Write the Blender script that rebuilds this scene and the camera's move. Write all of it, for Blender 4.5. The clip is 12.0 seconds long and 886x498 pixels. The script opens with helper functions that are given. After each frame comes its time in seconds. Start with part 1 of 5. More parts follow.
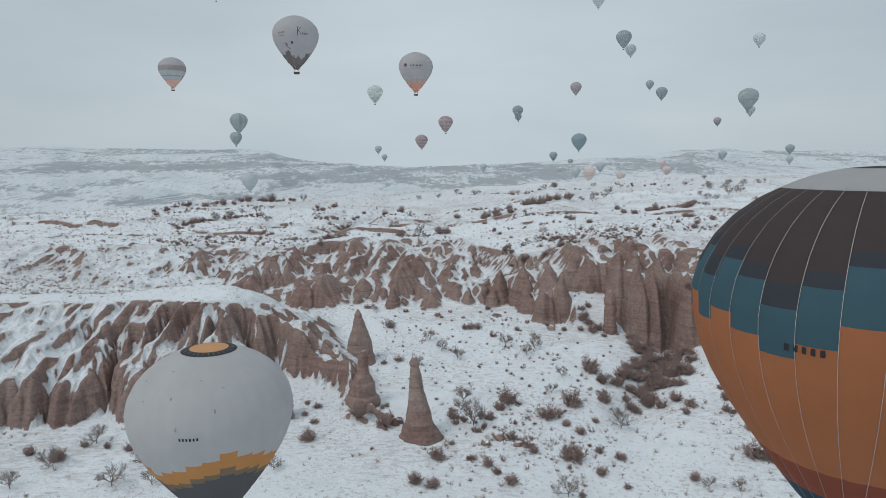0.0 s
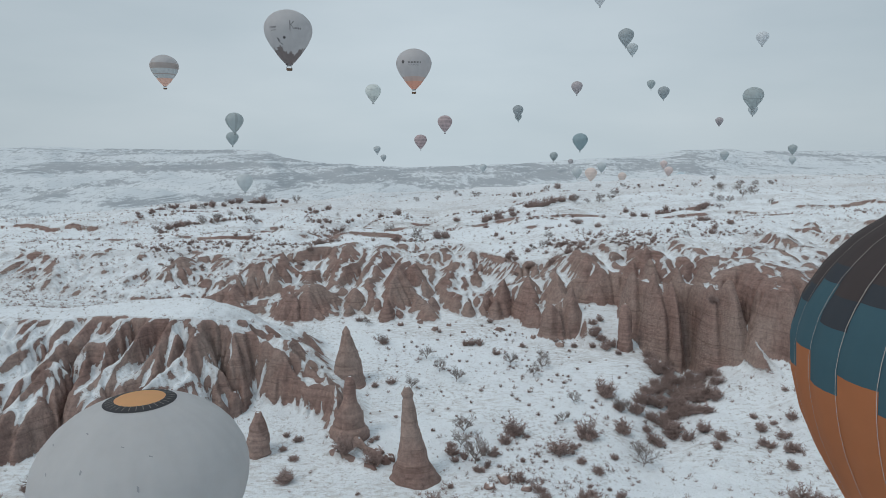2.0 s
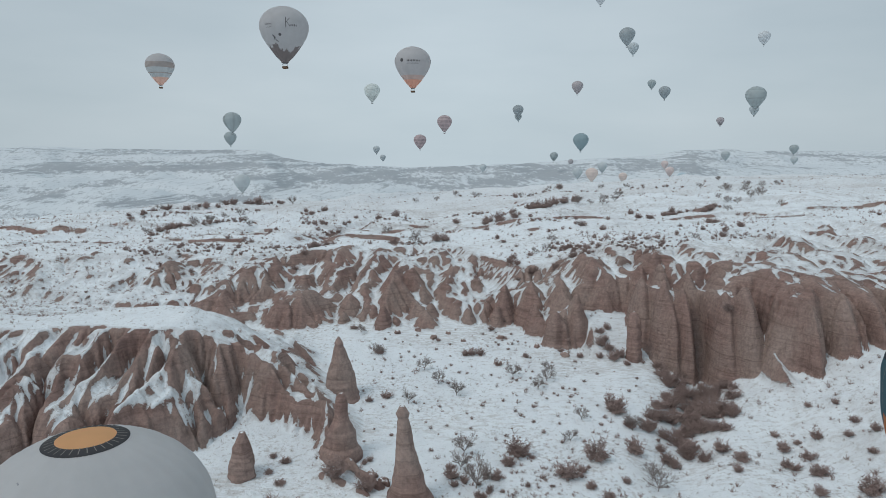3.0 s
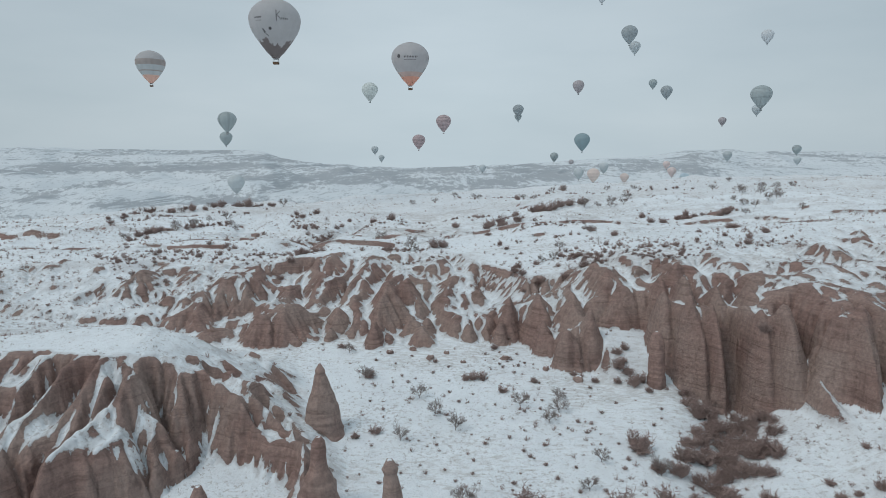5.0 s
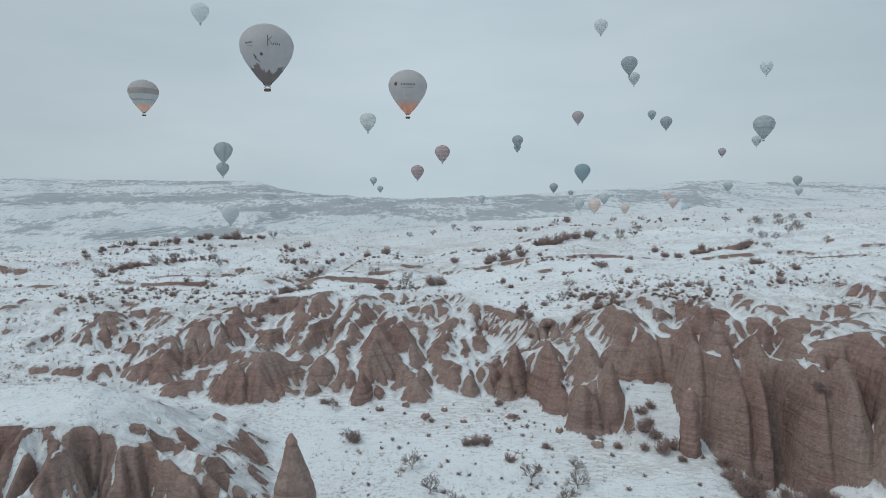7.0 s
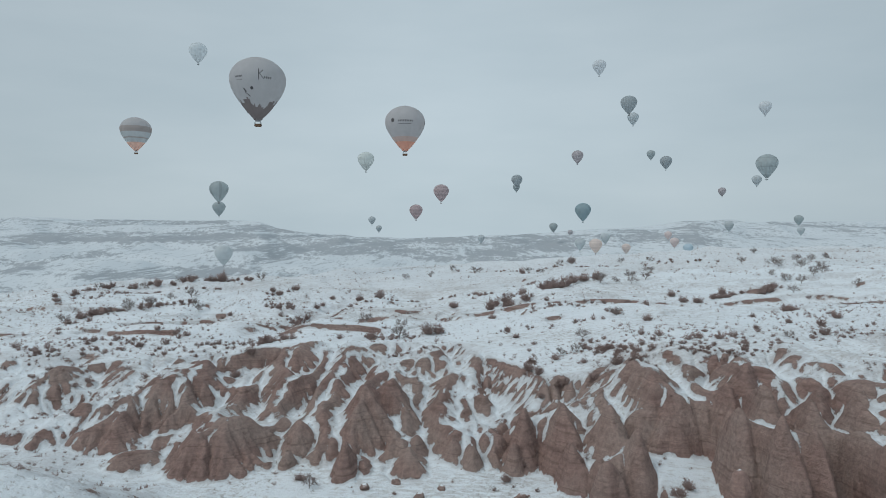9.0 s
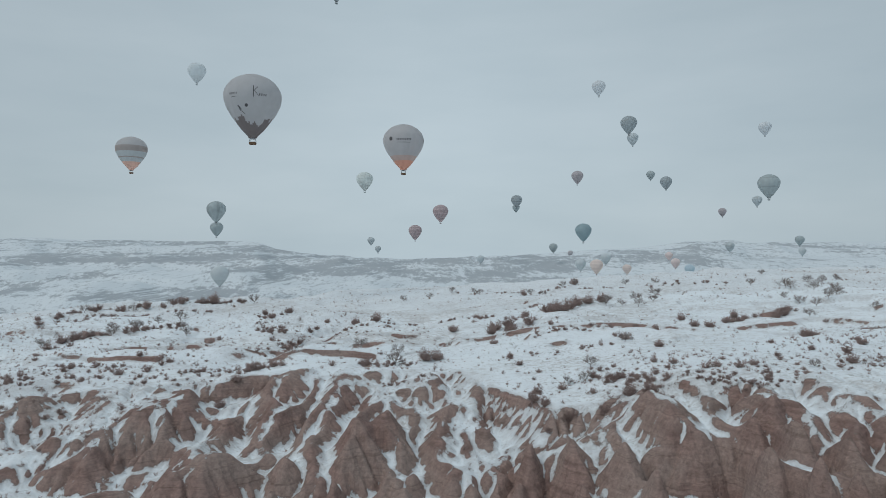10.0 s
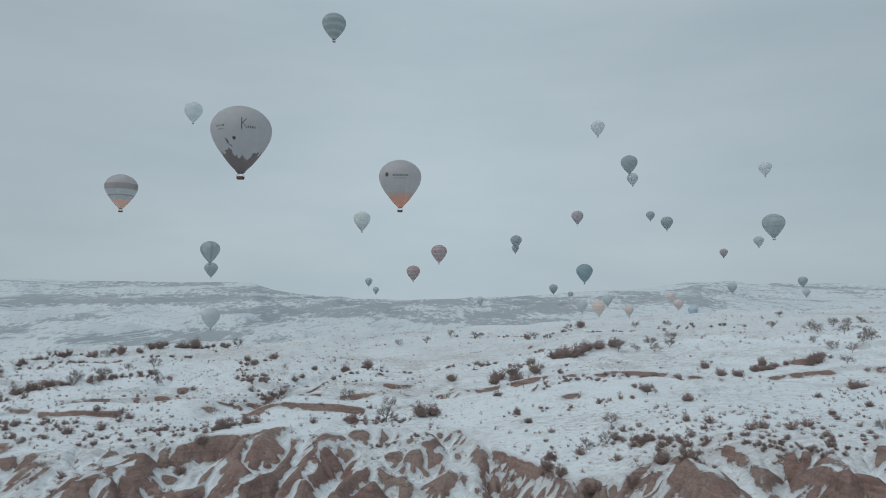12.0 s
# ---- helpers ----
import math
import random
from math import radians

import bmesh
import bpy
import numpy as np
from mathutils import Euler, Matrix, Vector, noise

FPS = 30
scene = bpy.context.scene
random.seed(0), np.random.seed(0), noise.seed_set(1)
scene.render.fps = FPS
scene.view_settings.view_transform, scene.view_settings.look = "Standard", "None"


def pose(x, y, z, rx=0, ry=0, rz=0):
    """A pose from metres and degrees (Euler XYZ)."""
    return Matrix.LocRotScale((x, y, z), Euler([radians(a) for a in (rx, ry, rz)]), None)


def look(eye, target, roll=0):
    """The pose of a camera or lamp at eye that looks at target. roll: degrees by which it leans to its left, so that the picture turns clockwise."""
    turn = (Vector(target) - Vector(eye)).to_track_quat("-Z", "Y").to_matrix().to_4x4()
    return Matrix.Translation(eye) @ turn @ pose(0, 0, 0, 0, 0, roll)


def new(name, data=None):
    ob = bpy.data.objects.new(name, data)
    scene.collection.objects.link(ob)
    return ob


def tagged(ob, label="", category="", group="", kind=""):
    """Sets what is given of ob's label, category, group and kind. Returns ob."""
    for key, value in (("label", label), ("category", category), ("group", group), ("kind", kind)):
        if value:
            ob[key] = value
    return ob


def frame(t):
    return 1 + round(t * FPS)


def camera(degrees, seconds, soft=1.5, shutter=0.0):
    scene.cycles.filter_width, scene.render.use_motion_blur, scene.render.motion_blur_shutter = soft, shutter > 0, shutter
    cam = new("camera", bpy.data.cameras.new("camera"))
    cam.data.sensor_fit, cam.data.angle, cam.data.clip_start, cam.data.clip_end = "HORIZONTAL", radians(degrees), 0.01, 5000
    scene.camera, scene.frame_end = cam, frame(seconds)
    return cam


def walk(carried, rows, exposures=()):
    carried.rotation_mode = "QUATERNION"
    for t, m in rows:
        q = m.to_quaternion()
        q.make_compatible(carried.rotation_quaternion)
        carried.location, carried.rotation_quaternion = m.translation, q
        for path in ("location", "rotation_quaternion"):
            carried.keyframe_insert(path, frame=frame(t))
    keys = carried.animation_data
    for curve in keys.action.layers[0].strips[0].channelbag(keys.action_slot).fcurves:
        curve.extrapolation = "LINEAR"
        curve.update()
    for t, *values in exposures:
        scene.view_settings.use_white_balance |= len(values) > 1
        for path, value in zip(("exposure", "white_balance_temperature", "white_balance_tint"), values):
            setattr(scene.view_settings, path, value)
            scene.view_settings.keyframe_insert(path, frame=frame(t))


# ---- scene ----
cam = camera(68.0, 12.0, 0.9)
PATH = [
    (0.0, pose(0.00, 0.00, 45.00, 82.731, 0.006, 0.167)),
    (0.5, pose(0.07, 3.73, 45.00, 82.728, 0.005, 0.158)),
    (1.0, pose(0.15, 7.53, 45.00, 82.729, 0.005, 0.147)),
    (1.5, pose(0.22, 11.40, 45.00, 82.747, 0.004, 0.136)),
    (2.0, pose(0.30, 15.33, 45.00, 82.764, 0.004, 0.124)),
    (2.5, pose(0.38, 19.33, 45.00, 82.771, 0.003, 0.111)),
    (3.0, pose(0.46, 23.38, 45.00, 82.776, 0.003, 0.098)),
    (5.0, pose(0.78, 40.10, 45.00, 82.817, 0.001, 0.036)),
    (5.5, pose(0.87, 44.39, 45.00, 83.117, 0.000, 0.018)),
    (6.0, pose(0.95, 48.71, 45.00, 83.877, -0.000, 0.000)),
    (6.5, pose(1.04, 53.07, 45.00, 84.656, -0.000, -0.019)),
    (7.0, pose(1.13, 57.46, 45.00, 85.464, -0.001, -0.039)),
    (9.0, pose(1.49, 75.21, 45.00, 88.916, -0.003, -0.125)),
    (9.5, pose(1.58, 79.68, 45.00, 89.817, -0.003, -0.149)),
    (10.0, pose(1.67, 84.15, 45.00, 90.722, -0.004, -0.173)),
    (10.5, pose(1.77, 88.63, 45.00, 91.605, -0.004, -0.198)),
    (11.0, pose(1.86, 93.09, 45.00, 92.494, -0.005, -0.224)),
    (11.5, pose(1.96, 97.55, 45.00, 93.396, -0.005, -0.250)),
    (12.0, pose(2.06, 102.00, 45.00, 94.302, -0.006, -0.278)),
]
walk(cam, PATH, [(0.0, 0.0, 6710, 13.5), (2.5, 0.0, 6610, 12), (6.0, -0.01, 6560, 11), (9.0, -0.06, 6500, 10), (12.0, -0.20, 6500, 10)])

# ---- sky and light: an overcast winter morning ----
world = bpy.data.worlds.new("overcast_sky")
scene.world = world
world.use_nodes = True
wt = world.node_tree
wt.nodes.clear()
w_out = wt.nodes.new("ShaderNodeOutputWorld")
w_bg = wt.nodes.new("ShaderNodeBackground")
w_sky = wt.nodes.new("ShaderNodeTexSky")
w_sky.sky_type, w_sky.sun_disc = "NISHITA", False
w_sky.sun_elevation, w_sky.sun_rotation = radians(42), radians(245)
w_sky.dust_density, w_sky.air_density = 4.0, 1.0
w_mul = wt.nodes.new("ShaderNodeMix")
w_mul.data_type, w_mul.blend_type = "RGBA", "MULTIPLY"
w_mul.inputs[0].default_value = 1.0
w_mul.inputs[7].default_value = (0.085, 0.085, 0.085, 1)
w_geo = wt.nodes.new("ShaderNodeTexCoord")
w_map = wt.nodes.new("ShaderNodeMapping")
w_map.inputs["Scale"].default_value = (1.0, 1.0, 4.0)
w_noise = wt.nodes.new("ShaderNodeTexNoise")
w_noise.inputs["Scale"].default_value = 2.2
w_noise.inputs["Detail"].default_value = 5.0
w_ramp = wt.nodes.new("ShaderNodeValToRGB")
w_ramp.color_ramp.elements[0].position, w_ramp.color_ramp.elements[0].color = 0.30, (0.464, 0.570, 0.630, 1)
w_ramp.color_ramp.elements[1].position, w_ramp.color_ramp.elements[1].color = 0.72, (0.553, 0.655, 0.712, 1)
w_sep = wt.nodes.new("ShaderNodeSeparateXYZ")
w_zen = wt.nodes.new("ShaderNodeMapRange")
w_zen.inputs[1].default_value, w_zen.inputs[2].default_value = 0.35, 1.0
w_zen.inputs[3].default_value, w_zen.inputs[4].default_value = 1.0, 1.16
w_zm = wt.nodes.new("ShaderNodeVectorMath")
w_zm.operation = "SCALE"
w_mix = wt.nodes.new("ShaderNodeMix")
w_mix.data_type = "RGBA"
w_mix.inputs[0].default_value = 0.88
wl = wt.links.new
wl(w_sky.outputs[0], w_mul.inputs[6])
wl(w_geo.outputs["Generated"], w_map.inputs["Vector"])
wl(w_map.outputs[0], w_noise.inputs["Vector"])
wl(w_noise.outputs[0], w_ramp.inputs[0])
wl(w_geo.outputs["Generated"], w_sep.inputs[0])
wl(w_sep.outputs[2], w_zen.inputs[0])
wl(w_ramp.outputs[0], w_zm.inputs[0])
w_low = wt.nodes.new("ShaderNodeMapRange")
w_low.inputs[1].default_value, w_low.inputs[2].default_value = 0.03, 0.34
w_low.inputs[3].default_value, w_low.inputs[4].default_value = 1.045, 0.955
w_prod = wt.nodes.new("ShaderNodeMath")
w_prod.operation = "MULTIPLY"
wl(w_sep.outputs[2], w_low.inputs[0])
wl(w_zen.outputs[0], w_prod.inputs[0])
wl(w_low.outputs[0], w_prod.inputs[1])
w_side = wt.nodes.new("ShaderNodeMapRange")
w_side.inputs[1].default_value, w_side.inputs[2].default_value = 0.05, 0.6
w_side.inputs[3].default_value, w_side.inputs[4].default_value = 1.075, 0.91
w_both = wt.nodes.new("ShaderNodeMath")
w_both.operation = "MULTIPLY"
w_abs = wt.nodes.new("ShaderNodeMath")
w_abs.operation = "ABSOLUTE"
wl(w_sep.outputs[0], w_abs.inputs[0])
wl(w_abs.outputs[0], w_side.inputs[0])
wl(w_prod.outputs[0], w_both.inputs[0])
wl(w_side.outputs[0], w_both.inputs[1])
wl(w_both.outputs[0], w_zm.inputs["Scale"])
wl(w_mul.outputs[2], w_mix.inputs[6])
wl(w_zm.outputs[0], w_mix.inputs[7])
wl(w_mix.outputs[2], w_bg.inputs[0])
w_bg.inputs[1].default_value = 1.0
wl(w_bg.outputs[0], w_out.inputs[0])

sun = new("sun", bpy.data.lights.new("sun", "SUN"))
sun.data.energy, sun.data.angle, sun.data.color = 0.85, radians(18), (1.0, 0.97, 0.93)
sun.matrix_world = look((-90, -60, 150), (0, 0, 0))


# ---- materials ----
def material(name):
    m = bpy.data.materials.new(name)
    m.use_nodes = True
    m.node_tree.nodes.clear()
    return m, m.node_tree.nodes.new, m.node_tree.links.new


def noise_node(nn, ll, coord, scale, detail=4.0, rough=0.55, stretch=None):
    if stretch:
        mp = nn("ShaderNodeMapping")
        mp.inputs["Scale"].default_value = stretch
        ll(coord, mp.inputs["Vector"])
        coord = mp.outputs[0]
    n = nn("ShaderNodeTexNoise")
    n.inputs["Scale"].default_value = scale
    n.inputs["Detail"].default_value = detail
    n.inputs["Roughness"].default_value = rough
    ll(coord, n.inputs["Vector"])
    return n.outputs[0]


def ramp_node(nn, ll, fac, stops):
    r = nn("ShaderNodeValToRGB")
    e = r.color_ramp.elements
    while len(e) < len(stops):
        e.new(0.5)
    for el, (p, c) in zip(e, stops):
        el.position, el.color = p, (*c, 1)
    ll(fac, r.inputs[0])
    return r.outputs[0]


def mix_node(nn, ll, fac, a, b, blend="MIX"):
    m = nn("ShaderNodeMix")
    m.data_type, m.blend_type = "RGBA", blend
    for socket, value in ((m.inputs[0], fac), (m.inputs[6], a), (m.inputs[7], b)):
        if isinstance(value, (float, int)):
            socket.default_value = value
        elif isinstance(value, tuple):
            socket.default_value = (*value, 1)
        else:
            ll(value, socket)
    return m.outputs[2]


def math_node(nn, ll, op, *args):
    m = nn("ShaderNodeMath")
    m.operation = op
    for socket, value in zip(m.inputs, args):
        if isinstance(value, (float, int)):
            socket.default_value = value
        else:
            ll(value, socket)
    return m.outputs[0]


def finish(nn, ll, color, rough=0.9, bump=None, strength=0.5, distance=0.2, spec=0.2):
    b = nn("ShaderNodeBsdfPrincipled")
    o = nn("ShaderNodeOutputMaterial")
    if isinstance(color, tuple):
        b.inputs["Base Color"].default_value = (*color, 1)
    else:
        ll(color, b.inputs["Base Color"])
    b.inputs["Roughness"].default_value = rough
    b.inputs["Specular IOR Level"].default_value = spec
    if bump is not None:
        bp = nn("ShaderNodeBump")
        bp.inputs["Strength"].default_value = strength
        bp.inputs["Distance"].default_value = distance
        ll(bump, bp.inputs["Height"])
        ll(bp.outputs[0], b.inputs["Normal"])
    ll(b.outputs[0], o.inputs[0])
    return b


def rock_color(nn, ll, co):
    """Layered tuff: bands that follow the height, blotches, and pale and dark streaks."""
    band = noise_node(nn, ll, co, 0.55, 6.0, 0.6, (0.10, 0.10, 1.6))
    blot = noise_node(nn, ll, co, 0.09, 5.0)
    fine = noise_node(nn, ll, co, 1.7, 5.0, 0.65)
    streak = noise_node(nn, ll, co, 0.9, 4.0, 0.6, (1.0, 1.0, 0.12))
    c = ramp_node(nn, ll, band, [(0.30, (0.178, 0.118, 0.105)), (0.48, (0.252, 0.170, 0.150)), (0.62, (0.306, 0.211, 0.184)), (0.78, (0.226, 0.146, 0.127))])
    c = mix_node(nn, ll, ramp_node(nn, ll, blot, [(0.40, (0, 0, 0)), (0.62, (0.8, 0.8, 0.8))]), c, (0.316, 0.246, 0.218))
    c = mix_node(nn, ll, ramp_node(nn, ll, streak, [(0.50, (0, 0, 0)), (0.74, (0.45, 0.45, 0.45))]), c, (0.120, 0.080, 0.069))
    crust = noise_node(nn, ll, co, 0.42, 6.0, 0.75)
    c = mix_node(nn, ll, ramp_node(nn, ll, crust, [(0.57, (0, 0, 0)), (0.70, (0.32, 0.32, 0.32))]), c, (0.085, 0.058, 0.051))
    strata = noise_node(nn, ll, co, 1.0, 4.0, 0.7, (0.05, 0.05, 1.7))
    c = mix_node(nn, ll, ramp_node(nn, ll, strata, [(0.36, (0.38, 0.38, 0.38)), (0.44, (0, 0, 0)), (0.62, (0, 0, 0)), (0.70, (0.22, 0.22, 0.22))]), c, (0.112, 0.074, 0.062))
    c = mix_node(nn, ll, 0.34, c, ramp_node(nn, ll, fine, [(0.3, (0.28, 0.28, 0.28)), (0.7, (0.85, 0.85, 0.85))]), "OVERLAY")
    return c, band, fine


def snow_color(nn, ll, co):
    """Settled snow, thin in places, with stubble and soil showing through."""
    wide = noise_node(nn, ll, co, 0.035, 4.0)
    c = mix_node(nn, ll, wide, (0.765, 0.824, 0.868), (0.840, 0.879, 0.908))
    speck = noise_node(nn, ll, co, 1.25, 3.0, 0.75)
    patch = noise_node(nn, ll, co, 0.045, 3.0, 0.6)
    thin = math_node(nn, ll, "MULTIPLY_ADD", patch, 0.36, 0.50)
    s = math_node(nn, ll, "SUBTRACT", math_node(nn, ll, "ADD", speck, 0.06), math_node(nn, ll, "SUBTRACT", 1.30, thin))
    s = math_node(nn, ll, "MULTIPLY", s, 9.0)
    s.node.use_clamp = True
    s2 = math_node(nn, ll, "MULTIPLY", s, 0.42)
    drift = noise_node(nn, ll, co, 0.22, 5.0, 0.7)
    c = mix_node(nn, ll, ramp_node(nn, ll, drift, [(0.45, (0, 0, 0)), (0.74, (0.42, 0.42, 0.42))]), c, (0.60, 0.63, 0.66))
    # stubble fields where the snow is thinnest
    field = noise_node(nn, ll, co, 0.022, 3.0, 0.55, (1.0, 1.6, 1.0))
    stalk = noise_node(nn, ll, co, 0.8, 4.0, 0.7, (0.6, 1.5, 1.0))
    b = math_node(nn, ll, "MULTIPLY", math_node(nn, ll, "SUBTRACT", math_node(nn, ll, "MULTIPLY_ADD", field, 0.9, stalk), 0.98), 6.0)
    b.node.use_clamp = True
    c = mix_node(nn, ll, math_node(nn, ll, "MULTIPLY", b, 0.5), c, (0.46, 0.44, 0.42))
    return mix_node(nn, ll, s2, c, (0.24, 0.185, 0.15))


def ground_material():
    m, nn, ll = material("snowy_tuff_ground")
    geo = nn("ShaderNodeNewGeometry")
    co = geo.outputs["Position"]
    rock, band, fine = rock_color(nn, ll, co)
    snow = snow_color(nn, ll, co)
    at = nn("ShaderNodeAttribute")
    at.attribute_name = "snow"
    edge = noise_node(nn, ll, co, 0.55, 6.0, 0.7)
    f = math_node(nn, ll, "ADD", at.outputs["Fac"], math_node(nn, ll, "MULTIPLY_ADD", edge, 0.8, -0.40))
    grit = noise_node(nn, ll, co, 3.2, 5.0, 0.8)
    f = math_node(nn, ll, "ADD", f, math_node(nn, ll, "MULTIPLY_ADD", grit, 1.0, -0.50))
    f = math_node(nn, ll, "MULTIPLY_ADD", f, 20.0, -9.0)
    f.node.use_clamp = True
    # steeper snow is greyed to imitate relief shading, and as thin snow over stubble
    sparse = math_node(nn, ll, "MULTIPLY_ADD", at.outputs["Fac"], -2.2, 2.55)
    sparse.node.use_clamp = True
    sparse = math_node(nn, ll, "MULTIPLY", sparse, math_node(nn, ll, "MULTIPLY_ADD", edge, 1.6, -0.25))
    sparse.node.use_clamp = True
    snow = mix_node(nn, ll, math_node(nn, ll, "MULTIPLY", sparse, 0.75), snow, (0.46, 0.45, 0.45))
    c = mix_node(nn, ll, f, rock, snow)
    h = math_node(nn, ll, "ADD", math_node(nn, ll, "MULTIPLY", band, 0.5), math_node(nn, ll, "MULTIPLY", fine, 0.8))
    h = math_node(nn, ll, "ADD", h, math_node(nn, ll, "MULTIPLY", f, 0.35))
    finish(nn, ll, c, 0.92, h, 0.8, 0.8)
    return m


def spire_material():
    """Bare tuff with a little snow on its ledges."""
    m, nn, ll = material("bare_tuff")
    geo = nn("ShaderNodeNewGeometry")
    co = geo.outputs["Position"]
    rock, band, fine = rock_color(nn, ll, co)
    sep = nn("ShaderNodeSeparateXYZ")
    ll(geo.outputs["Normal"], sep.inputs[0])
    edge = noise_node(nn, ll, co, 1.3, 5.0, 0.7)
    f = math_node(nn, ll, "ADD", sep.outputs[2], math_node(nn, ll, "MULTIPLY_ADD", edge, 0.9, -0.45))
    f = math_node(nn, ll, "MULTIPLY_ADD", f, 7.0, -5.9)
    f.node.use_clamp = True
    c = mix_node(nn, ll, f, rock, (0.80, 0.84, 0.87))
    h = math_node(nn, ll, "ADD", math_node(nn, ll, "MULTIPLY", band, 0.9), fine)
    finish(nn, ll, c, 0.92, h, 0.6, 0.4)
    return m


def twig_material(name, a, b):
    m, nn, ll = material(name)
    oi = nn("ShaderNodeObjectInfo")
    geo = nn("ShaderNodeNewGeometry")
    isl = math_node(nn, ll, "FRACT", math_node(nn, ll, "ADD", oi.outputs["Random"], geo.outputs["Random Per Island"]))
    n = noise_node(nn, ll, geo.outputs["Position"], 0.13, 2.0)
    fac = math_node(nn, ll, "MULTIPLY_ADD", isl, 0.5, math_node(nn, ll, "MULTIPLY_ADD", n, 1.2, -0.35))
    fac.node.use_clamp = True
    finish(nn, ll, mix_node(nn, ll, fac, a, b), 0.9)
    return m


def plain(name, color, rough=0.7, vary=0.12, scale=0.6, translucent=0.0):
    """A plain painted, woven or sewn surface with slight unevenness."""
    m, nn, ll = material(name)
    tc = nn("ShaderNodeTexCoord")
    n = noise_node(nn, ll, tc.outputs["Object"], scale, 5.0, 0.6)
    lo = tuple(v * (1 - vary) for v in color)
    hi = tuple(min(1, v * (1 + vary)) for v in color)
    b = finish(nn, ll, mix_node(nn, ll, n, lo, hi), rough, n, 0.15, 0.1)
    if translucent:
        tr = nn("ShaderNodeBsdfTranslucent")
        ll(mix_node(nn, ll, n, lo, hi), tr.inputs[0])
        mx = nn("ShaderNodeMixShader")
        mx.inputs[0].default_value = translucent
        out = [q for q in m.node_tree.nodes if q.type == "OUTPUT_MATERIAL"][0]
        ll(b.outputs[0], mx.inputs[1])
        ll(tr.outputs[0], mx.inputs[2])
        ll(mx.outputs[0], out.inputs[0])
    return m


MAT_GROUND = ground_material()
MAT_SPIRE = spire_material()
MAT_SHRUB = twig_material("brown_twigs", (0.236, 0.172, 0.157), (0.400, 0.306, 0.280))
MAT_TREE = twig_material("grey_bark", (0.190, 0.160, 0.150), (0.320, 0.280, 0.262))
MAT_STRAW = twig_material("dry_grass", (0.220, 0.190, 0.165), (0.340, 0.305, 0.270))


# ---- the shape of the land ----
def lattice_noise(x, y, seed):
    """Smooth noise from 0 to 1 on a unit lattice."""
    table = np.random.RandomState(seed).rand(256, 256)
    xi, yi = np.floor(x).astype(int), np.floor(y).astype(int)
    fx, fy = x - xi, y - yi
    fx, fy = fx * fx * (3 - 2 * fx), fy * fy * (3 - 2 * fy)
    a, b = table[xi & 255, yi & 255], table[(xi + 1) & 255, yi & 255]
    c, d = table[xi & 255, (yi + 1) & 255], table[(xi + 1) & 255, (yi + 1) & 255]
    return (a * (1 - fx) + b * fx) * (1 - fy) + (c * (1 - fx) + d * fx) * fy


def fbm(x, y, seed, octaves=4):
    total, amp, norm = 0.0, 1.0, 0.0
    for k in range(octaves):
        total = total + amp * lattice_noise(x * 2 ** k + 17.3 * k, y * 2 ** k + 5.1 * k, seed + k)
        norm += amp
        amp *= 0.5
    return total / norm


def ridged(x, y, seed):
    return 1 - np.abs(2 * lattice_noise(x, y, seed) - 1)


def cells(x, y, seed):
    """The distance to the nearest of the scattered points of a unit lattice."""
    table = np.random.RandomState(seed).rand(64, 64, 2)
    xi, yi = np.floor(x).astype(int), np.floor(y).astype(int)
    best = np.full(x.shape, 9.0)
    for i in (-1, 0, 1):
        for j in (-1, 0, 1):
            q = table[(xi + i) & 63, (yi + j) & 63]
            best = np.minimum(best, (xi + i + q[..., 0] - x) ** 2 + (yi + j + q[..., 1] - y) ** 2)
    return np.sqrt(best)


def smooth(v, lo, hi):
    t = np.clip((v - lo) / (hi - lo), 0, 1)
    return t * t * (3 - 2 * t)


# the great escarpment: where it starts to rise, where it ends, and how sheer it is, from left to right
SCARP_X = [-300, -130, -90, -72, -52, -28, -13, 0, 10, 16, 22, 28, 31, 33, 45.4, 46.8, 48, 49.6, 53.3, 54.0, 54.8, 57, 57.8, 59, 62.4, 63.4, 65.6, 66.6, 68, 72, 73, 74.2, 79, 80.2, 81.6, 86, 87, 88.5, 95, 120, 170, 300]
SCARP_FOOT = [215, 205, 198, 192, 194, 189, 188, 188, 190, 187, 181, 171, 172, 177, 178, 168, 161, 158.5, 157, 172, 167, 165, 153, 150.5, 149, 158, 160, 147, 142, 141, 150, 142, 140.5, 150, 142, 144, 153, 146, 150, 158, 160, 160]
SCARP_RIM = [246, 235, 233, 231, 235, 247, 245, 243, 232, 218, 210, 210, 209, 208, 207.1, 206.9, 206.5, 206, 204, 204.1, 204.4, 205, 205, 205.3, 205.9, 206.1, 206.4, 206.6, 206.8, 208, 208.5, 209.1, 211.5, 212.1, 212.8, 217.6, 218.8, 220.5, 228, 240, 230, 218]
SCARP_SHEER = [0.0, 0.0, 0.0, 0.0, 0.0, 0.0, 0.0, 0.05, 0.15, 0.3, 0.5, 0.8, 0.9, 0.95, 1.0, 1.0, 1.0, 1.0, 1.0, 1.0, 1.0, 1.0, 1.0, 1.0, 1.0, 1.0, 1.0, 1.0, 1.0, 0.98, 0.98, 0.96, 0.92, 0.92, 0.9, 0.87, 0.86, 0.85, 0.8, 0.75, 0.7, 0.7]
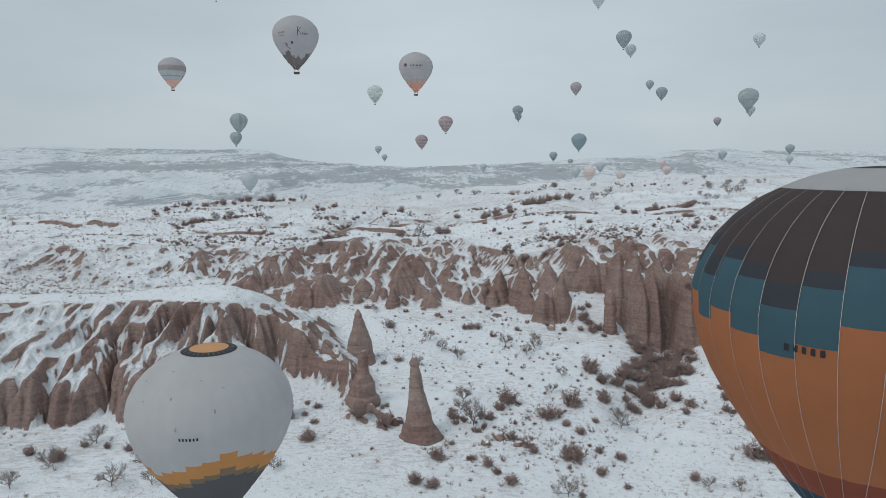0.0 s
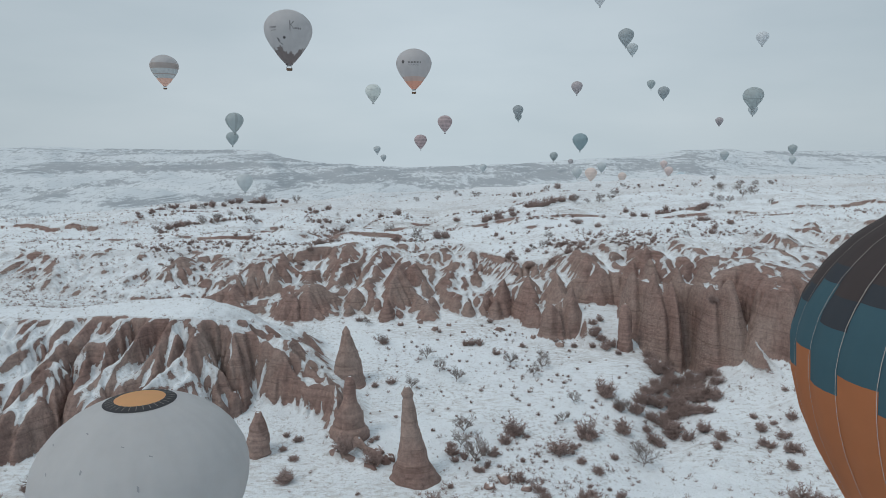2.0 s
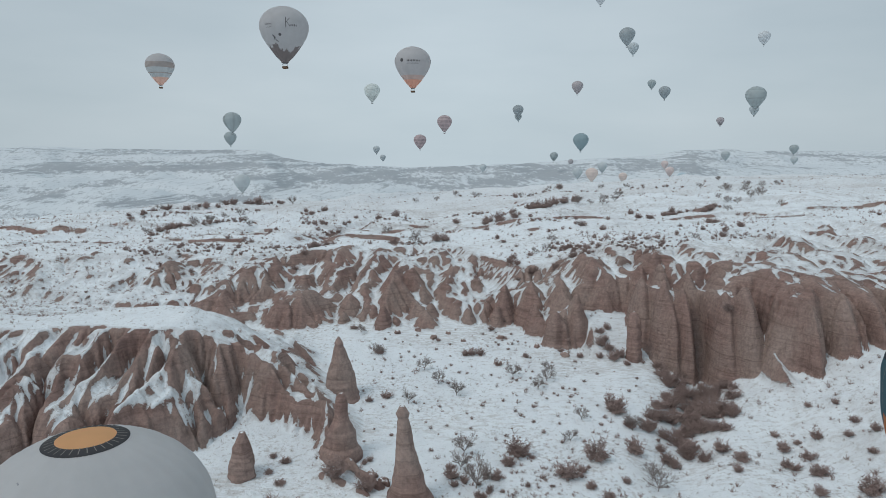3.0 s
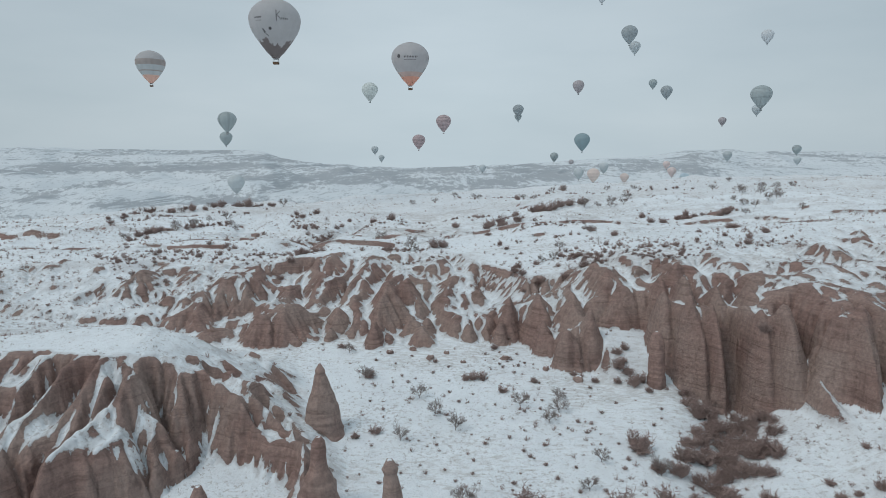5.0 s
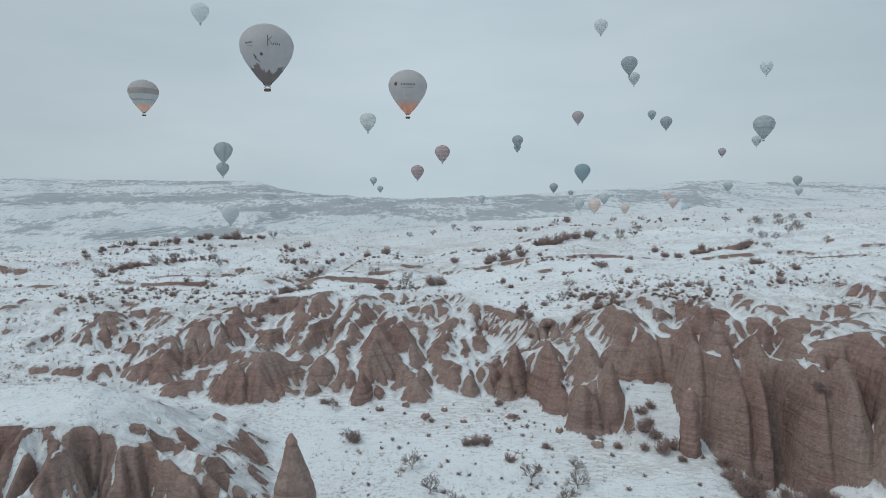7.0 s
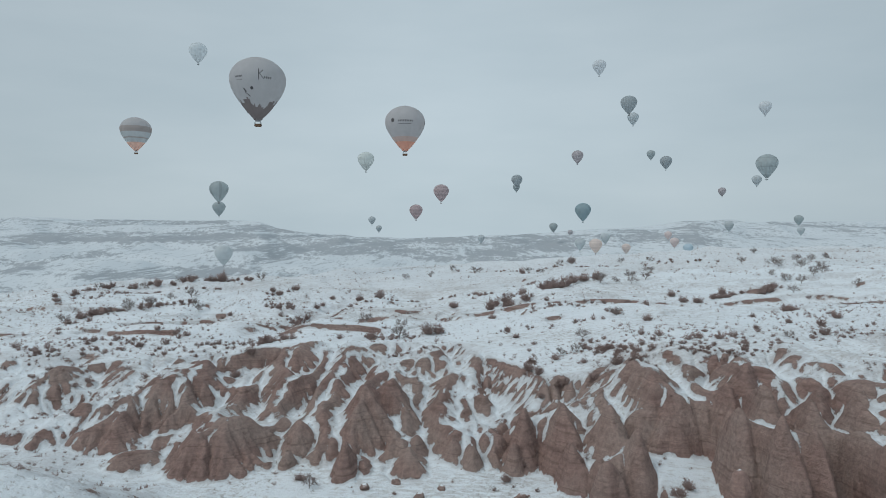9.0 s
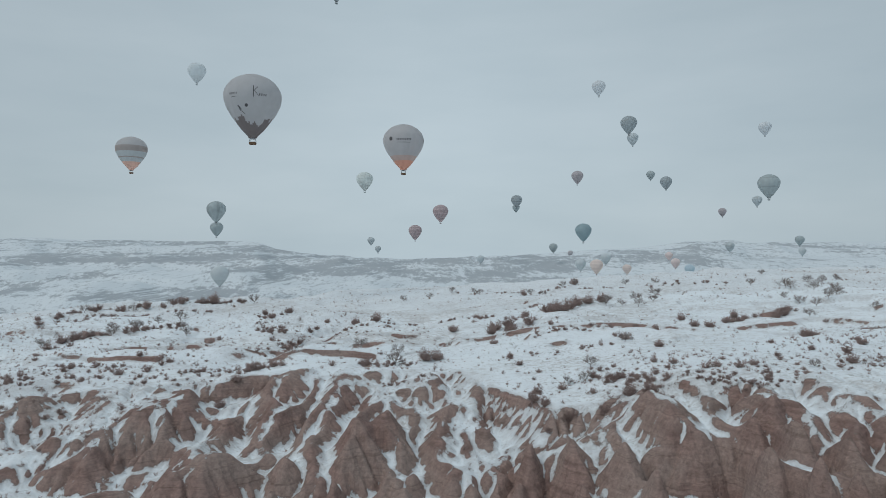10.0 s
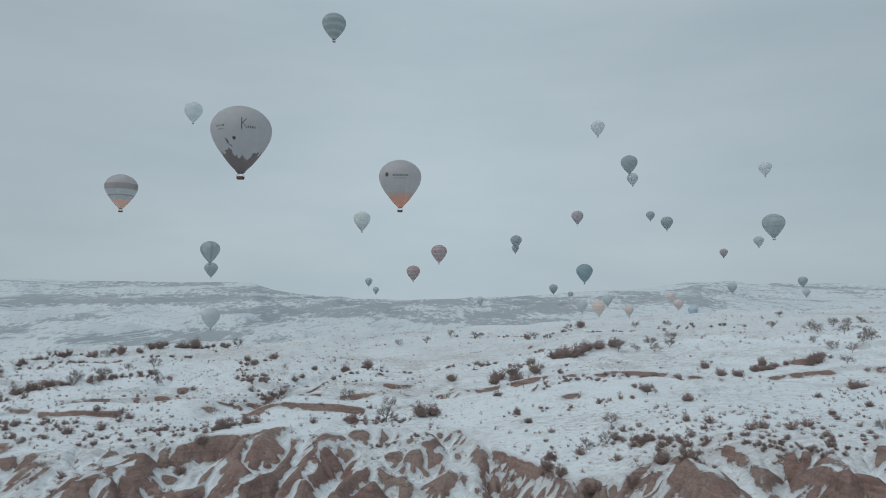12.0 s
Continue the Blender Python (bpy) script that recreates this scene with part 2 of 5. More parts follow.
# the near mesa
MESA_X = [-300, -130, -100, -84, -67, -50, -45, -40, -37.5, -35.5, -31, -25, -20, -16, -10]
MESA_RIM = [175, 158, 152, 147, 145, 142, 143, 145, 147, 150, 149, 142, 137, 133, 129]
MESA_FOOT = [140, 118, 112, 113, 117, 121, 123, 126, 131, 141, 142, 136, 131, 128, 126]
MESA_TOP = [9, 12.0, 13.2, 14.2, 14.8, 15.6, 14.4, 12.0, 10.8, 9.8, 7.8, 5.4, 3.6, 1.5, -3]
# rounded tuff hills with rills down their flanks: x, y, top, half width, reach to the front, fall
HILLS_MIDDLE = [
    (-81, 218, 16.8, 11, 13, 8), (-98, 227, 17.0, 9, 11, 7.5), (-112, 233, 17.4, 11, 13, 8), (-129, 237, 17.8, 12, 13, 8), (-54, 219, 18.2, 16, 18, 12),
    (-60, 200, 10.4, 5.5, 6, 6), (-32, 235, 19.6, 19, 20, 11), (-37, 194, 13.2, 11.5, 12.5, 9.5), (-25, 196, 11.0, 5, 6.5, 6.5),
    (-50, 191, 7.6, 9, 5.5, 4.5), (-70, 203, 8.4, 5, 4, 4), (-21, 208, 12.6, 6, 8, 7)]
HILLS_CENTRE = [
    (-3, 231, 18.8, 18, 16, 9), (-13, 201, 16.2, 8.5, 11, 11.5), (-9, 207, 16.4, 6, 8, 8), (-15, 186, 10.0, 3.2, 5, 6.8), (-4, 189, 10.2, 4.2, 6.5, 7),
    (-6, 203, 13.4, 5, 9, 8), (3, 197, 11.0, 4, 7, 6.5), (10, 206, 14.4, 6.6, 8, 8.5), (16, 192, 14.4, 3.8, 6, 10), (24, 190, 16.4, 6, 8, 11),
    (22.6, 182, 12.0, 2.8, 4, 8.5), (32.5, 176.5, 15.6, 3.6, 6, 11.5), (30, 184, 17.0, 4, 6, 8), (37, 188, 17.4, 4.6, 6, 8)]
HILLS_RIGHT = [
    (40, 194, 24.0, 6, 11, 9), (93, 197, 26.5, 11, 18, 11), (82, 186, 24.5, 8, 15, 12), (108, 208, 27.5, 12, 18, 11), (43, 188, 19.5, 3.6, 6.5, 9), (48, 182, 20.8, 3.4, 8, 11),
    (120, 236, 30.0, 16, 26, 17), (140, 230, 30.0, 15, 26, 17), (66, 193, 26.4, 13, 22, 13), (52, 187, 24.4, 6, 14, 13), (56, 189, 25.0, 8, 22, 14), (76, 186, 20.5, 7, 20, 13), (74, 165, 12.5, 4, 9, 11), (69, 170, 21.5, 8, 15, 15), (80, 171, 20.5, 8, 15, 14),
    (45.8, 172, 20.5, 2.4, 5, 10), (49.0, 166, 22.0, 2.8, 5, 12), (52.3, 164, 21.0, 2.4, 5, 12), (56.5, 172, 22.5, 3.4, 6, 11), (59.5, 159, 20.5, 2.8, 6, 12), (63.0, 156, 22.0, 3.0, 6, 13),
    (51.0, 176, 23.5, 3.2, 7, 10), (61.5, 170, 24.0, 3.6, 8, 11), (68.5, 151, 21.0, 4.0, 7, 13), (75, 150, 17.0, 3.2, 6, 12), (82, 151, 18.5, 3.6, 7, 13), (90, 156, 20.0, 4.5, 8, 13), (99, 160, 21.0, 5, 9, 13), (112, 214, 29.0, 9, 14, 13), (128, 210, 29.5, 11, 16, 14)]
HILLS_NEAR = [
    (-66, 139, 12.6, 8, 16, 10), (-51, 137, 13.4, 4, 12, 10), (-45, 138, 11.0, 3.5, 9, 8), (-87, 141, 12.4, 6, 18, 11), (-101, 146, 11.5, 7, 20, 11),
    (-77, 139, 12.2, 4.5, 17, 11), (-57, 138, 12.8, 3.5, 13, 10), (-41, 140, 10.6, 3.0, 8.5, 9)]
# low spurs and ribs: from x, y, z to x, y, z, half width
RIBS = [
    (-37, 163, 9.0, -25.2, 158.6, 2.6, 2.3), (-35, 156, 9.0, -26, 151.5, 2.8, 1.8), (-33, 152, 9.0, -23.6, 147.4, 2.6, 2.3),
    (-35, 146, 10.8, -22.4, 134.8, 5.2, 2.3), (-38, 143.5, 11.4, -28, 136, 6.4, 1.8), (-45, 143, 14.6, -37.5, 146.5, 11.6, 1.0),
    (-37, 142, 8.0, -20, 131.5, 4.2, 2.6), (-30, 145, 8.4, -22, 140, 3.4, 1.7), (-41, 151, 12.4, -35, 149.5, 10.0, 1.1), (-20, 131.5, 3.8, -17.5, 123, 2.6, 1.3),
    (-16, 121.5, 0.2, -9, 114.5, -1.9, 0.8), (-18, 117.5, -0.8, -8, 110.5, -3.4, 0.8),
    (-30, 291, 20.6, -21, 312, 22.0, 0.9), (-20, 320, 22.4, 6, 314, 23.2, 0.7), (-130, 343, 22.3, -103, 376, 23.8, 0.8), (-137, 314, 21.5, -124, 328, 21.8, 0.9),
    (75, 272, 26.6, 108, 285, 29.0, 0.8), (-40, 239, 17.8, -33, 246, 18.8, 1.1), (-9, 403, 27.5, 30, 412, 28.6, 0.8), (60, 395, 30.5, 130, 405, 33.8, 0.8),
    (26, 263, 23.0, 42, 269, 24.5, 0.9), (45, 270, 24.8, 60, 277, 26.0, 0.9), (-17, 240, 18.7, -5, 246, 19.1, 1.0), (12, 300, 23.2, 30, 305, 24.4, 0.8)]


def lobes(v, seed):
    """Rounded ribs of uneven width and strength with sharp creases between them."""
    v = v + 0.7 * (lattice_noise(v * 0.8 + 3.7, v * 0 + 0.5, seed) - 0.5)
    own = np.random.RandomState(seed).rand(256)[np.floor(v).astype(int) & 255]
    return np.abs(np.sin(np.pi * v)) ** 0.8 * (0.55 + 0.45 * own)


def columns():
    """Rounded columns along the lower face of the near mesa, and stumps at the foot of the escarpment."""
    rng = random.Random(11)
    out = []
    for k in range(23):
        x = -104 + 2.9 * k + rng.uniform(-0.8, 0.8)
        f = np.interp(x, MESA_X, MESA_FOOT)
        out.append((x, f + rng.uniform(2.0, 5.5), rng.uniform(3.0, 6.2), rng.uniform(1.7, 2.6), rng.uniform(3.0, 4.6), 9))
    for _ in range(34):
        x = rng.uniform(-48, 34)
        f = np.interp(x, SCARP_X, SCARP_FOOT)
        out.append((x, f + rng.uniform(-1, 9), rng.uniform(6.5, 11.0), rng.uniform(1.8, 3.6), rng.uniform(3, 6), 8))
    for k in range(13):
        x = 62 + 3.4 * k + rng.uniform(-0.8, 0.8)
        f = np.interp(x, SCARP_X, SCARP_FOOT)
        out.append((x, f + rng.uniform(3, 9), rng.uniform(14, 22), rng.uniform(1.9, 3.6), rng.uniform(4, 6), 20))
    return out


def raw_land(x, y):
    """The lie of the land before water cut it; x and y are flat arrays."""
    n1 = fbm(x / 14, y / 14, 3) - 0.5
    n2 = fbm(x / 45, y / 45, 9) - 0.5
    n3 = fbm(x / 3.5, y / 3.5, 13, 3) - 0.5
    # valley floor, its right bank, the gully and the snow bank in the alcove
    low = np.interp(y, [-400, 60, 110, 148, 170, 190, 230, 300], [-12, -4.5, -2.5, 1.2, 3.0, 5.0, 6.5, 8])
    low = low + 0.9 * n1 + 2.0 * n2 * smooth(np.abs(x), 10, 60) + 0.25 * n3
    low = low + 0.05 * np.clip(-x - 60, 0, 150) * smooth(y, 160, 190)
    bank = 10.0 * smooth(x + 4 * n1, 53, 82) + 0.06 * np.clip(x - 62, 0, 200)
    low = low + bank * smooth(y, 70, 120)
    low = low - 3.0 * np.exp(-((x - 46 - 0.5 * (y - 140)) / 6) ** 2) * smooth(y, 100, 128) * (1 - smooth(y, 160, 170))
    low = low + 5.5 * smooth(y, 158, 178) * smooth(x, 31, 35) * (1 - smooth(x, 44.5, 47.5))
    low = low + 7.0 * np.exp(-((x - 64.6) / 1.5) ** 2) * smooth(y, 134, 160)
    # plateau above the escarpment
    xr = x + 6 * n2
    rise = np.interp(x, [-120, 0, 50], [0.050, 0.045, 0.030])
    up = np.interp(xr, [-300, -200, -110, -60, -33, 0, 22, 40, 70, 95, 115, 160, 300], [16, 17, 16, 16.6, 18, 18.6, 21, 23.4, 25.3, 26, 27.5, 30, 31])
    up = up + rise * np.clip(y - 220, -40, 400) + 1.6 * n2 + 0.6 * n1 + 0.2 * n3
    q = (y + 26 * (fbm(x / 60, y / 40, 21) - 0.5) + 3.0 * n1 + 0.05 * x) / 17
    fr = q - np.floor(q)
    up = up + 1.5 * (smooth(fr, 0.90, 1.0) - fr) * smooth(fbm(x / 11, y / 12, 31), 0.47, 0.62) * smooth(y, 236, 252)
    up = up - 3.5 * np.exp(-((x + 44 - 0.22 * (y - 270)) / 7) ** 2) * smooth(y, 235, 260) * (1 - smooth(y, 320, 350))
    up = up - 4.0 * (1 - smooth(y, 186, 252)) * smooth(x, -8, 16) * (1 - smooth(x, 26, 48))
    up = up + smooth(y, 232, 260) * (5.6 * (fbm(x / 34, y / 22, 25, 3) - 0.5) + 1.7 * (ridged((x + 9 * n2) / 13, y / 21, 27) - 0.5) * smooth(fbm(x / 30, y / 30, 29), 0.42, 0.62))
    edge = np.interp(x, [-400, -207, -150, -50, 50, 300, 600], [270, 312, 368, 437, 462, 490, 520]) + 30 * n2
    up = up - 0.22 * np.clip(y - edge, 0, 320)
    # the escarpment between the two
    blocks = smooth(x, 41, 45) * (1 - smooth(x, 84, 92))
    front = 1 - 0.65 * blocks + 0.30 * smooth(x, 57, 60) * blocks
    xb = x + 2.5 * n1 * (1 - 0.9 * blocks)
    but = ridged(xb / 7.5, y / 60, 41)
    wx, wy = x + 3.0 * (fbm(x / 7, y / 7, 111) - 0.5), y + 3.0 * (fbm(x / 7, y / 7, 115) - 0.5)
    knobs = cells(wx / 2.7 + 7, wy / 4.2, 123)
    stalks = cells(wx / 5.0, wy / 26.0, 125)
    sheer = np.interp(xb, SCARP_X, SCARP_SHEER)
    la, lb = lobes((x + 1.6 * n1 + 0.04 * (y - 170)) / 6.4, 201), lobes((x + 1.0 * n1) / 2.7, 203)
    foot = np.interp(xb, SCARP_X, SCARP_FOOT) + 8 * n1 * (1 - 0.5 * sheer) * (1 - 0.6 * blocks) - 4.0 * (but - 0.5) * (1 - sheer)
    recess = smooth(x, 31, 34) * (1 - smooth(x, 44.5, 46.8))
    foot = foot + 3.0 * recess - sheer * (1 - 0.85 * recess) * front * (8.5 * (la - 0.5) + 2.4 * (lb - 0.5)) + 1.0 * (knobs - 0.4)
    slot = (1 - recess) * smooth(ridged((x + 2.5 * n1) / 13.5, y / 80, 141), 0.84, 0.98)
    foot = foot + 10.0 * slot * sheer * (1 - blocks)
    foot = foot + 6.0 * np.exp(-((x - 68) / 0.9) ** 2)
    rim = np.interp(xb, SCARP_X, SCARP_RIM) + 16 * n1 - 5.0 * (but - 0.5)
    s = np.clip((y - foot) / np.maximum(rim - foot, 4), 0, 1)
    gentle = np.interp(s, [0, 0.04, 0.1, 0.3, 0.5, 0.7, 0.9, 1], [0, 0.13, 0.20, 0.36, 0.54, 0.73, 0.93, 1])
    steep = np.interp(s, [0, 0.06, 0.10, 0.18, 0.28, 0.55, 1], [0, 0.38, 0.43, 0.56, 0.62, 0.80, 1])
    tall = np.interp(s, [0, 0.025, 0.05, 0.11, 0.20, 0.30, 0.5, 1], [0, 0.46, 0.62, 0.74, 0.77, 0.83, 0.91, 1])
    steep = steep + (tall - steep) * smooth(x, 44, 48)
    # spurs run down from the rim and gullies cut back between them
    wr = 3.0 * (fbm(x / 9, y / 9, 61) - 0.5)
    sway = 16 * (fbm(x / 38, y / 30, 57) - 0.5) + wr
    spur = 0.62 * ridged((x + sway + 0.10 * (y - 200)) / 12.5, y / 55, 51) + 0.38 * ridged((x + 0.6 * sway - 0.12 * (y - 200)) / 5.4, y / 19, 53)
    spur = smooth(spur, 0.22, 0.92)
    convex = np.interp(s, [0, 0.03, 0.08, 0.20, 0.40, 0.65, 0.9, 1], [0, 0.16, 0.27, 0.46, 0.68, 0.86, 0.98, 1])
    concave = np.interp(s, [0, 0.15, 0.35, 0.55, 0.75, 0.92, 1], [0, 0.02, 0.10, 0.26, 0.54, 0.88, 1])
    cut = np.maximum(smooth(x, -84, -58), 0.8 * smooth(fbm(x / 20, y / 18, 59, 3), 0.42, 0.56)) * (1 - sheer)
    cut = cut * (1 - 0.8 * np.exp(-((x - 21) / 10) ** 2) * smooth(s, 0.35, 0.6))
    gentle = gentle + cut * (concave + (convex - concave) * spur - gentle)
    p = gentle * (1 - sheer) + steep * sheer
    p = p - 0.26 * smooth(x, 40, 52) * sheer * smooth(s, 0.14, 0.35) * (1 - smooth(s, 0.75, 1.0)) * (1 - spur)
    rocky = smooth(s, 0.0, 0.04) * (1 - smooth(s, 0.78, 0.98)) * np.maximum(np.maximum(cut, sheer), 0.3)
    z = low + (up - low) * p
    # the near mesa: buttressed front, snowy top, back slope into the next gully
    xm = x + 2.0 * n1
    bt = ridged((xm + 0.1 * y) / 5.2, y / 40, 71)
    mf = np.interp(xm, MESA_X, MESA_FOOT) + 6 * n1 - 2.5 * (bt - 0.5) + 5.0 * (stalks - 0.45) + 1.4 * (knobs - 0.4)
    mr = np.interp(xm, MESA_X, MESA_RIM) + 4 * n1 - 2.0 * (bt - 0.5)
    mt = np.interp(x + n1, MESA_X, MESA_TOP)
    ms = np.clip((y - mf) / np.maximum(mr - mf, 3), 0, 1)
    mp = np.interp(ms, [0, 0.05, 0.12, 0.20, 0.45, 0.70, 0.92, 1], [0, 0.30, 0.42, 0.47, 0.60, 0.76, 0.93, 1])
    flat = np.interp(x, [-70, -45, -30, -17], [11, 11, 7, 1])
    fall = np.interp(x, [-70, -45, -30, -17], [36, 29, 20, 10])
    back = 1 - smooth(y - mr - flat, -5, fall * 1.15)
    top = mt + 2.4 * np.exp(-((x + 57) / 17) ** 2) * smooth(y - mr, 0, 16) + 0.3 * n3
    mz = low + np.maximum(top - low, 0) * mp * back
    mz = mz + np.clip(4 * ms * (1 - ms), 0, 1) * 1.6 * (lobes((x + wr - 0.30 * (y - 130)) / 5.8, 221) - 0.5) * smooth(mt - low, 0.5, 4)
    on_mesa = (mz > low + 0.02) & (mz > z)
    z = np.where(on_mesa, mz, z)
    mesa_rock = np.maximum(smooth(ms, 0.0, 0.12) * (1 - smooth(ms, 0.84, 1.0)), 0.25 * smooth(x, -50, -41) * smooth(mp * back, 0.04, 0.2) * (1 - smooth(mp * back, 0.97, 1.0) * (1 - 0.45 * smooth(x, -47, -40))))
    rocky = np.maximum(rocky * np.interp(x, [-130, -100, -70], [0.5, 0.7, 1.0]), mesa_rock * smooth(mt - low, 0.5, 4))
    # hills and columns stand out of the slopes
    before, hill = z.copy(), np.zeros_like(z)
    for group, dome in ((HILLS_MIDDLE, 1), (HILLS_CENTRE, 1), (HILLS_RIGHT, 1), (HILLS_NEAR, 1), (columns(), 0)):
        for cx, cy, top_z, hw, reach, drop in group:
            k = np.nonzero((np.abs(x - cx) < hw * 1.9) & (np.abs(y - cy) < reach * 1.9))[0]
            if not len(k):
                continue
            bend = min(hw / 5, 2.0)
            dx, dy = (x[k] - cx) + bend * (2.6 * n1[k] + 0.7 * (wx[k] - x[k])), y[k] - cy + bend * (1.4 * n1[k] + 0.6 * (wy[k] - y[k]))
            far = np.where(dy > 0, (1.5 if cy > 170 and dome else 0.6) * reach, reach)
            d = np.hypot(dx / hw, dy / far)
            if dome:
                fallen = drop * (0.62 * d + 0.38 * np.clip(d, 0, 1.6) ** 3)
            else:
                fallen = drop * (0.16 * d + 0.95 * np.clip(d, 0, 1.4) ** 3.5) + 0.5 * n3[k]
            h = np.minimum(top_z - fallen, up[k] + 0.5) if cy > 170 else top_z - fallen
            hill[k] = np.maximum(hill[k], smooth(h - before[k], -0.2, 0.6) * (1 - smooth(dy / far, 0.02, 0.35)) * (1 - (0.7 if hw > 8 else 0.0) * (1 - smooth(d, 0.08, 0.30))))
            z[k] = np.maximum(z[k], h)
    for x0, y0, z0, x1, y1, z1, hw in RIBS:
        k = np.nonzero((np.abs(x - (x0 + x1) / 2) < 8 + abs(x1 - x0) / 2) & (np.abs(y - (y0 + y1) / 2) < 8 + abs(y1 - y0) / 2))[0]
        ax, ay = x1 - x0, y1 - y0
        bow = 4.0 if y0 > 235 else 1.0
        dx, dy = x[k] - x0 + 1.5 * bow * n1[k], y[k] - y0 + 2.5 * bow * n1[k]
        u = np.clip((dx * ax + dy * ay) / (ax * ax + ay * ay), 0, 1)
        broken = smooth(fbm(x[k] / 3.2, y[k] / 3.2, 215, 2), 0.40, 0.60) if y0 > 235 else 1.0
        v = np.hypot(dx - u * ax, dy - u * ay) / (hw * (0.75 + 0.5 * lobes(2.3 * u + x0, 211)) * (0.12 + 0.88 * broken))
        if y0 > 235:
            h = up[k] + 0.7 * lobes(5 * u + x0, 213) - hw * (0.35 * v + 0.85 * np.clip(v, 0, 3) ** 2)
        else:
            h = z0 + (z1 - z0) * (0.75 * u + 0.25 * u * u) + 0.6 - hw * (0.35 * v + 0.85 * np.clip(v, 0, 3) ** 2)
        hill[k] = np.maximum(hill[k], smooth(h - before[k], -0.2, 0.5))
        z[k] = np.maximum(z[k], h)
    rock = np.clip(np.maximum(hill, rocky), 0, 1)
    lip = np.exp(-((y - rim + 1.5) / 2.0) ** 2) + 1.5 * np.exp(-((y - mr + 1.0) / 1.6) ** 2) * (mt > 6)
    lip = lip * (0.35 + 0.65 * np.maximum(np.maximum(hill, sheer), on_mesa)) * smooth(fbm(x / 2.0, y / 1.6, 95), 0.50, 0.62)
    rock = rock * (1 - 0.75 * smooth(s, 0.62, 0.88) * smooth(x, 36, 46))
    rock = rock * (1 - 0.85 * np.exp(-((x - 22) / 11) ** 2 - ((y - 215) / 13) ** 2))
    cliff = np.maximum(sheer * (1 - smooth(s, 0.16, 0.32)), on_mesa * (1 - smooth(ms, 0.10, 0.26)))
    lip = lip * (1 - 0.8 * np.exp(-((x - 24) / 14) ** 2) * (y > 190))
    return z, rock, lip, cliff


# ---- rain and frost have cut gullies into the soft rock ----
CUT_STEP, CUT_X, CUT_Y = 0.4, -150.0, 100.0


def eroded():
    """What running water takes from the slopes, on a lattice: the loss of height, the bareness and the water's gathering ground."""
    cols, rows = 766, 410
    X, Y = np.meshgrid(CUT_X + CUT_STEP * np.arange(cols), CUT_Y + CUT_STEP * np.arange(rows))
    start, rock, lip, cliff = (a.reshape(rows, cols) for a in raw_land(X.ravel(), Y.ravel()))
    state = np.random.RandomState(4)
    soft = np.clip(rock, 0, 1) ** 0.8
    pad = np.pad(soft, 2, mode="edge")
    soft = np.maximum(soft, 0.5 * (pad[:-4, 2:-2] + pad[4:, 2:-2] + pad[2:-2, :-4] + pad[2:-2, 4:]) / 4)
    z = start + soft * (2.4 * (fbm(X / 7.0, Y / 8.0, 411, 4) - 0.5) + 2.4 * (ridged((X + 5 * fbm(X / 6, Y / 6, 413)) / 7.5, Y / 10.0, 419) - 0.5) + 1.5 * (fbm(X / 2.4, Y / 3.0, 415, 3) - 0.5))
    across = X + 0.9 * smooth(X, -56, -46) * (Y - 140) + 4 * (fbm(X / 8, Y / 8, 417) - 0.5)
    z = z + soft * (X < -12) * (Y < 168) * 1.9 * (ridged(across / 4.0, (Y - X) / 18, 85) - 0.5)
    keep = np.clip((X - CUT_X) / 12, 0, 1) * np.clip((X[0, -1] - X) / 12, 0, 1) * np.clip((Y - CUT_Y) / 6, 0, 1) * np.clip((Y[-1, 0] - Y) / 8, 0, 1)
    power = (CUT_K * soft * (1 + 0.5 * (X < -12) * (Y < 168)) * (1 - 0.55 * cliff) * keep / CUT_STEP).ravel()
    index = np.arange(rows * cols).reshape(rows, cols)
    flow = None
    for turn in range(CUT_TURNS):
        best, to = np.zeros(z.shape), index.copy()
        high = np.pad(z, 1, mode="edge")
        ids = np.pad(index, 1, mode="edge")
        for dy in (-1, 0, 1):
            for dx in (-1, 0, 1):
                if dx or dy:
                    cut = (slice(1 + dy, 1 + dy + rows), slice(1 + dx, 1 + dx + cols))
                    fall = (z - high[cut]) / math.hypot(dx, dy) * (0.75 + 0.5 * state.rand(rows, cols))
                    better = fall > best
                    best, to = np.where(better, fall, best), np.where(better, ids[cut], to)
        order = np.argsort(-z, axis=None).tolist()
        to, area = to.ravel().tolist(), [CUT_STEP ** 2] * z.size
        for i in order:
            if to[i] != i:
                area[to[i]] += area[i]
        gather = np.minimum(np.array(area), 260.0)
        f = (power * np.sqrt(gather)).tolist()
        flat = z.ravel().tolist()
        for i in reversed(order):
            k = f[i]
            flat[i] = (flat[i] + k * flat[to[i]]) / (1 + k)
        z = np.array(flat).reshape(rows, cols)
        pad = np.pad(z, 1, mode="edge")
        z = z + CUT_CREEP * soft * ((pad[:-2, 1:-1] + pad[2:, 1:-1] + pad[1:-1, :-2] + pad[1:-1, 2:]) / 4 - z)
        flow = gather.reshape(rows, cols) if flow is None else 0.6 * flow + 0.4 * gather.reshape(rows, cols)
    return (z - start) * keep, np.log10(flow / CUT_STEP ** 2) * keep


CUT_TURNS, CUT_K, CUT_CREEP = 18, 0.048, 0.075
LOSS, GATHER = eroded()


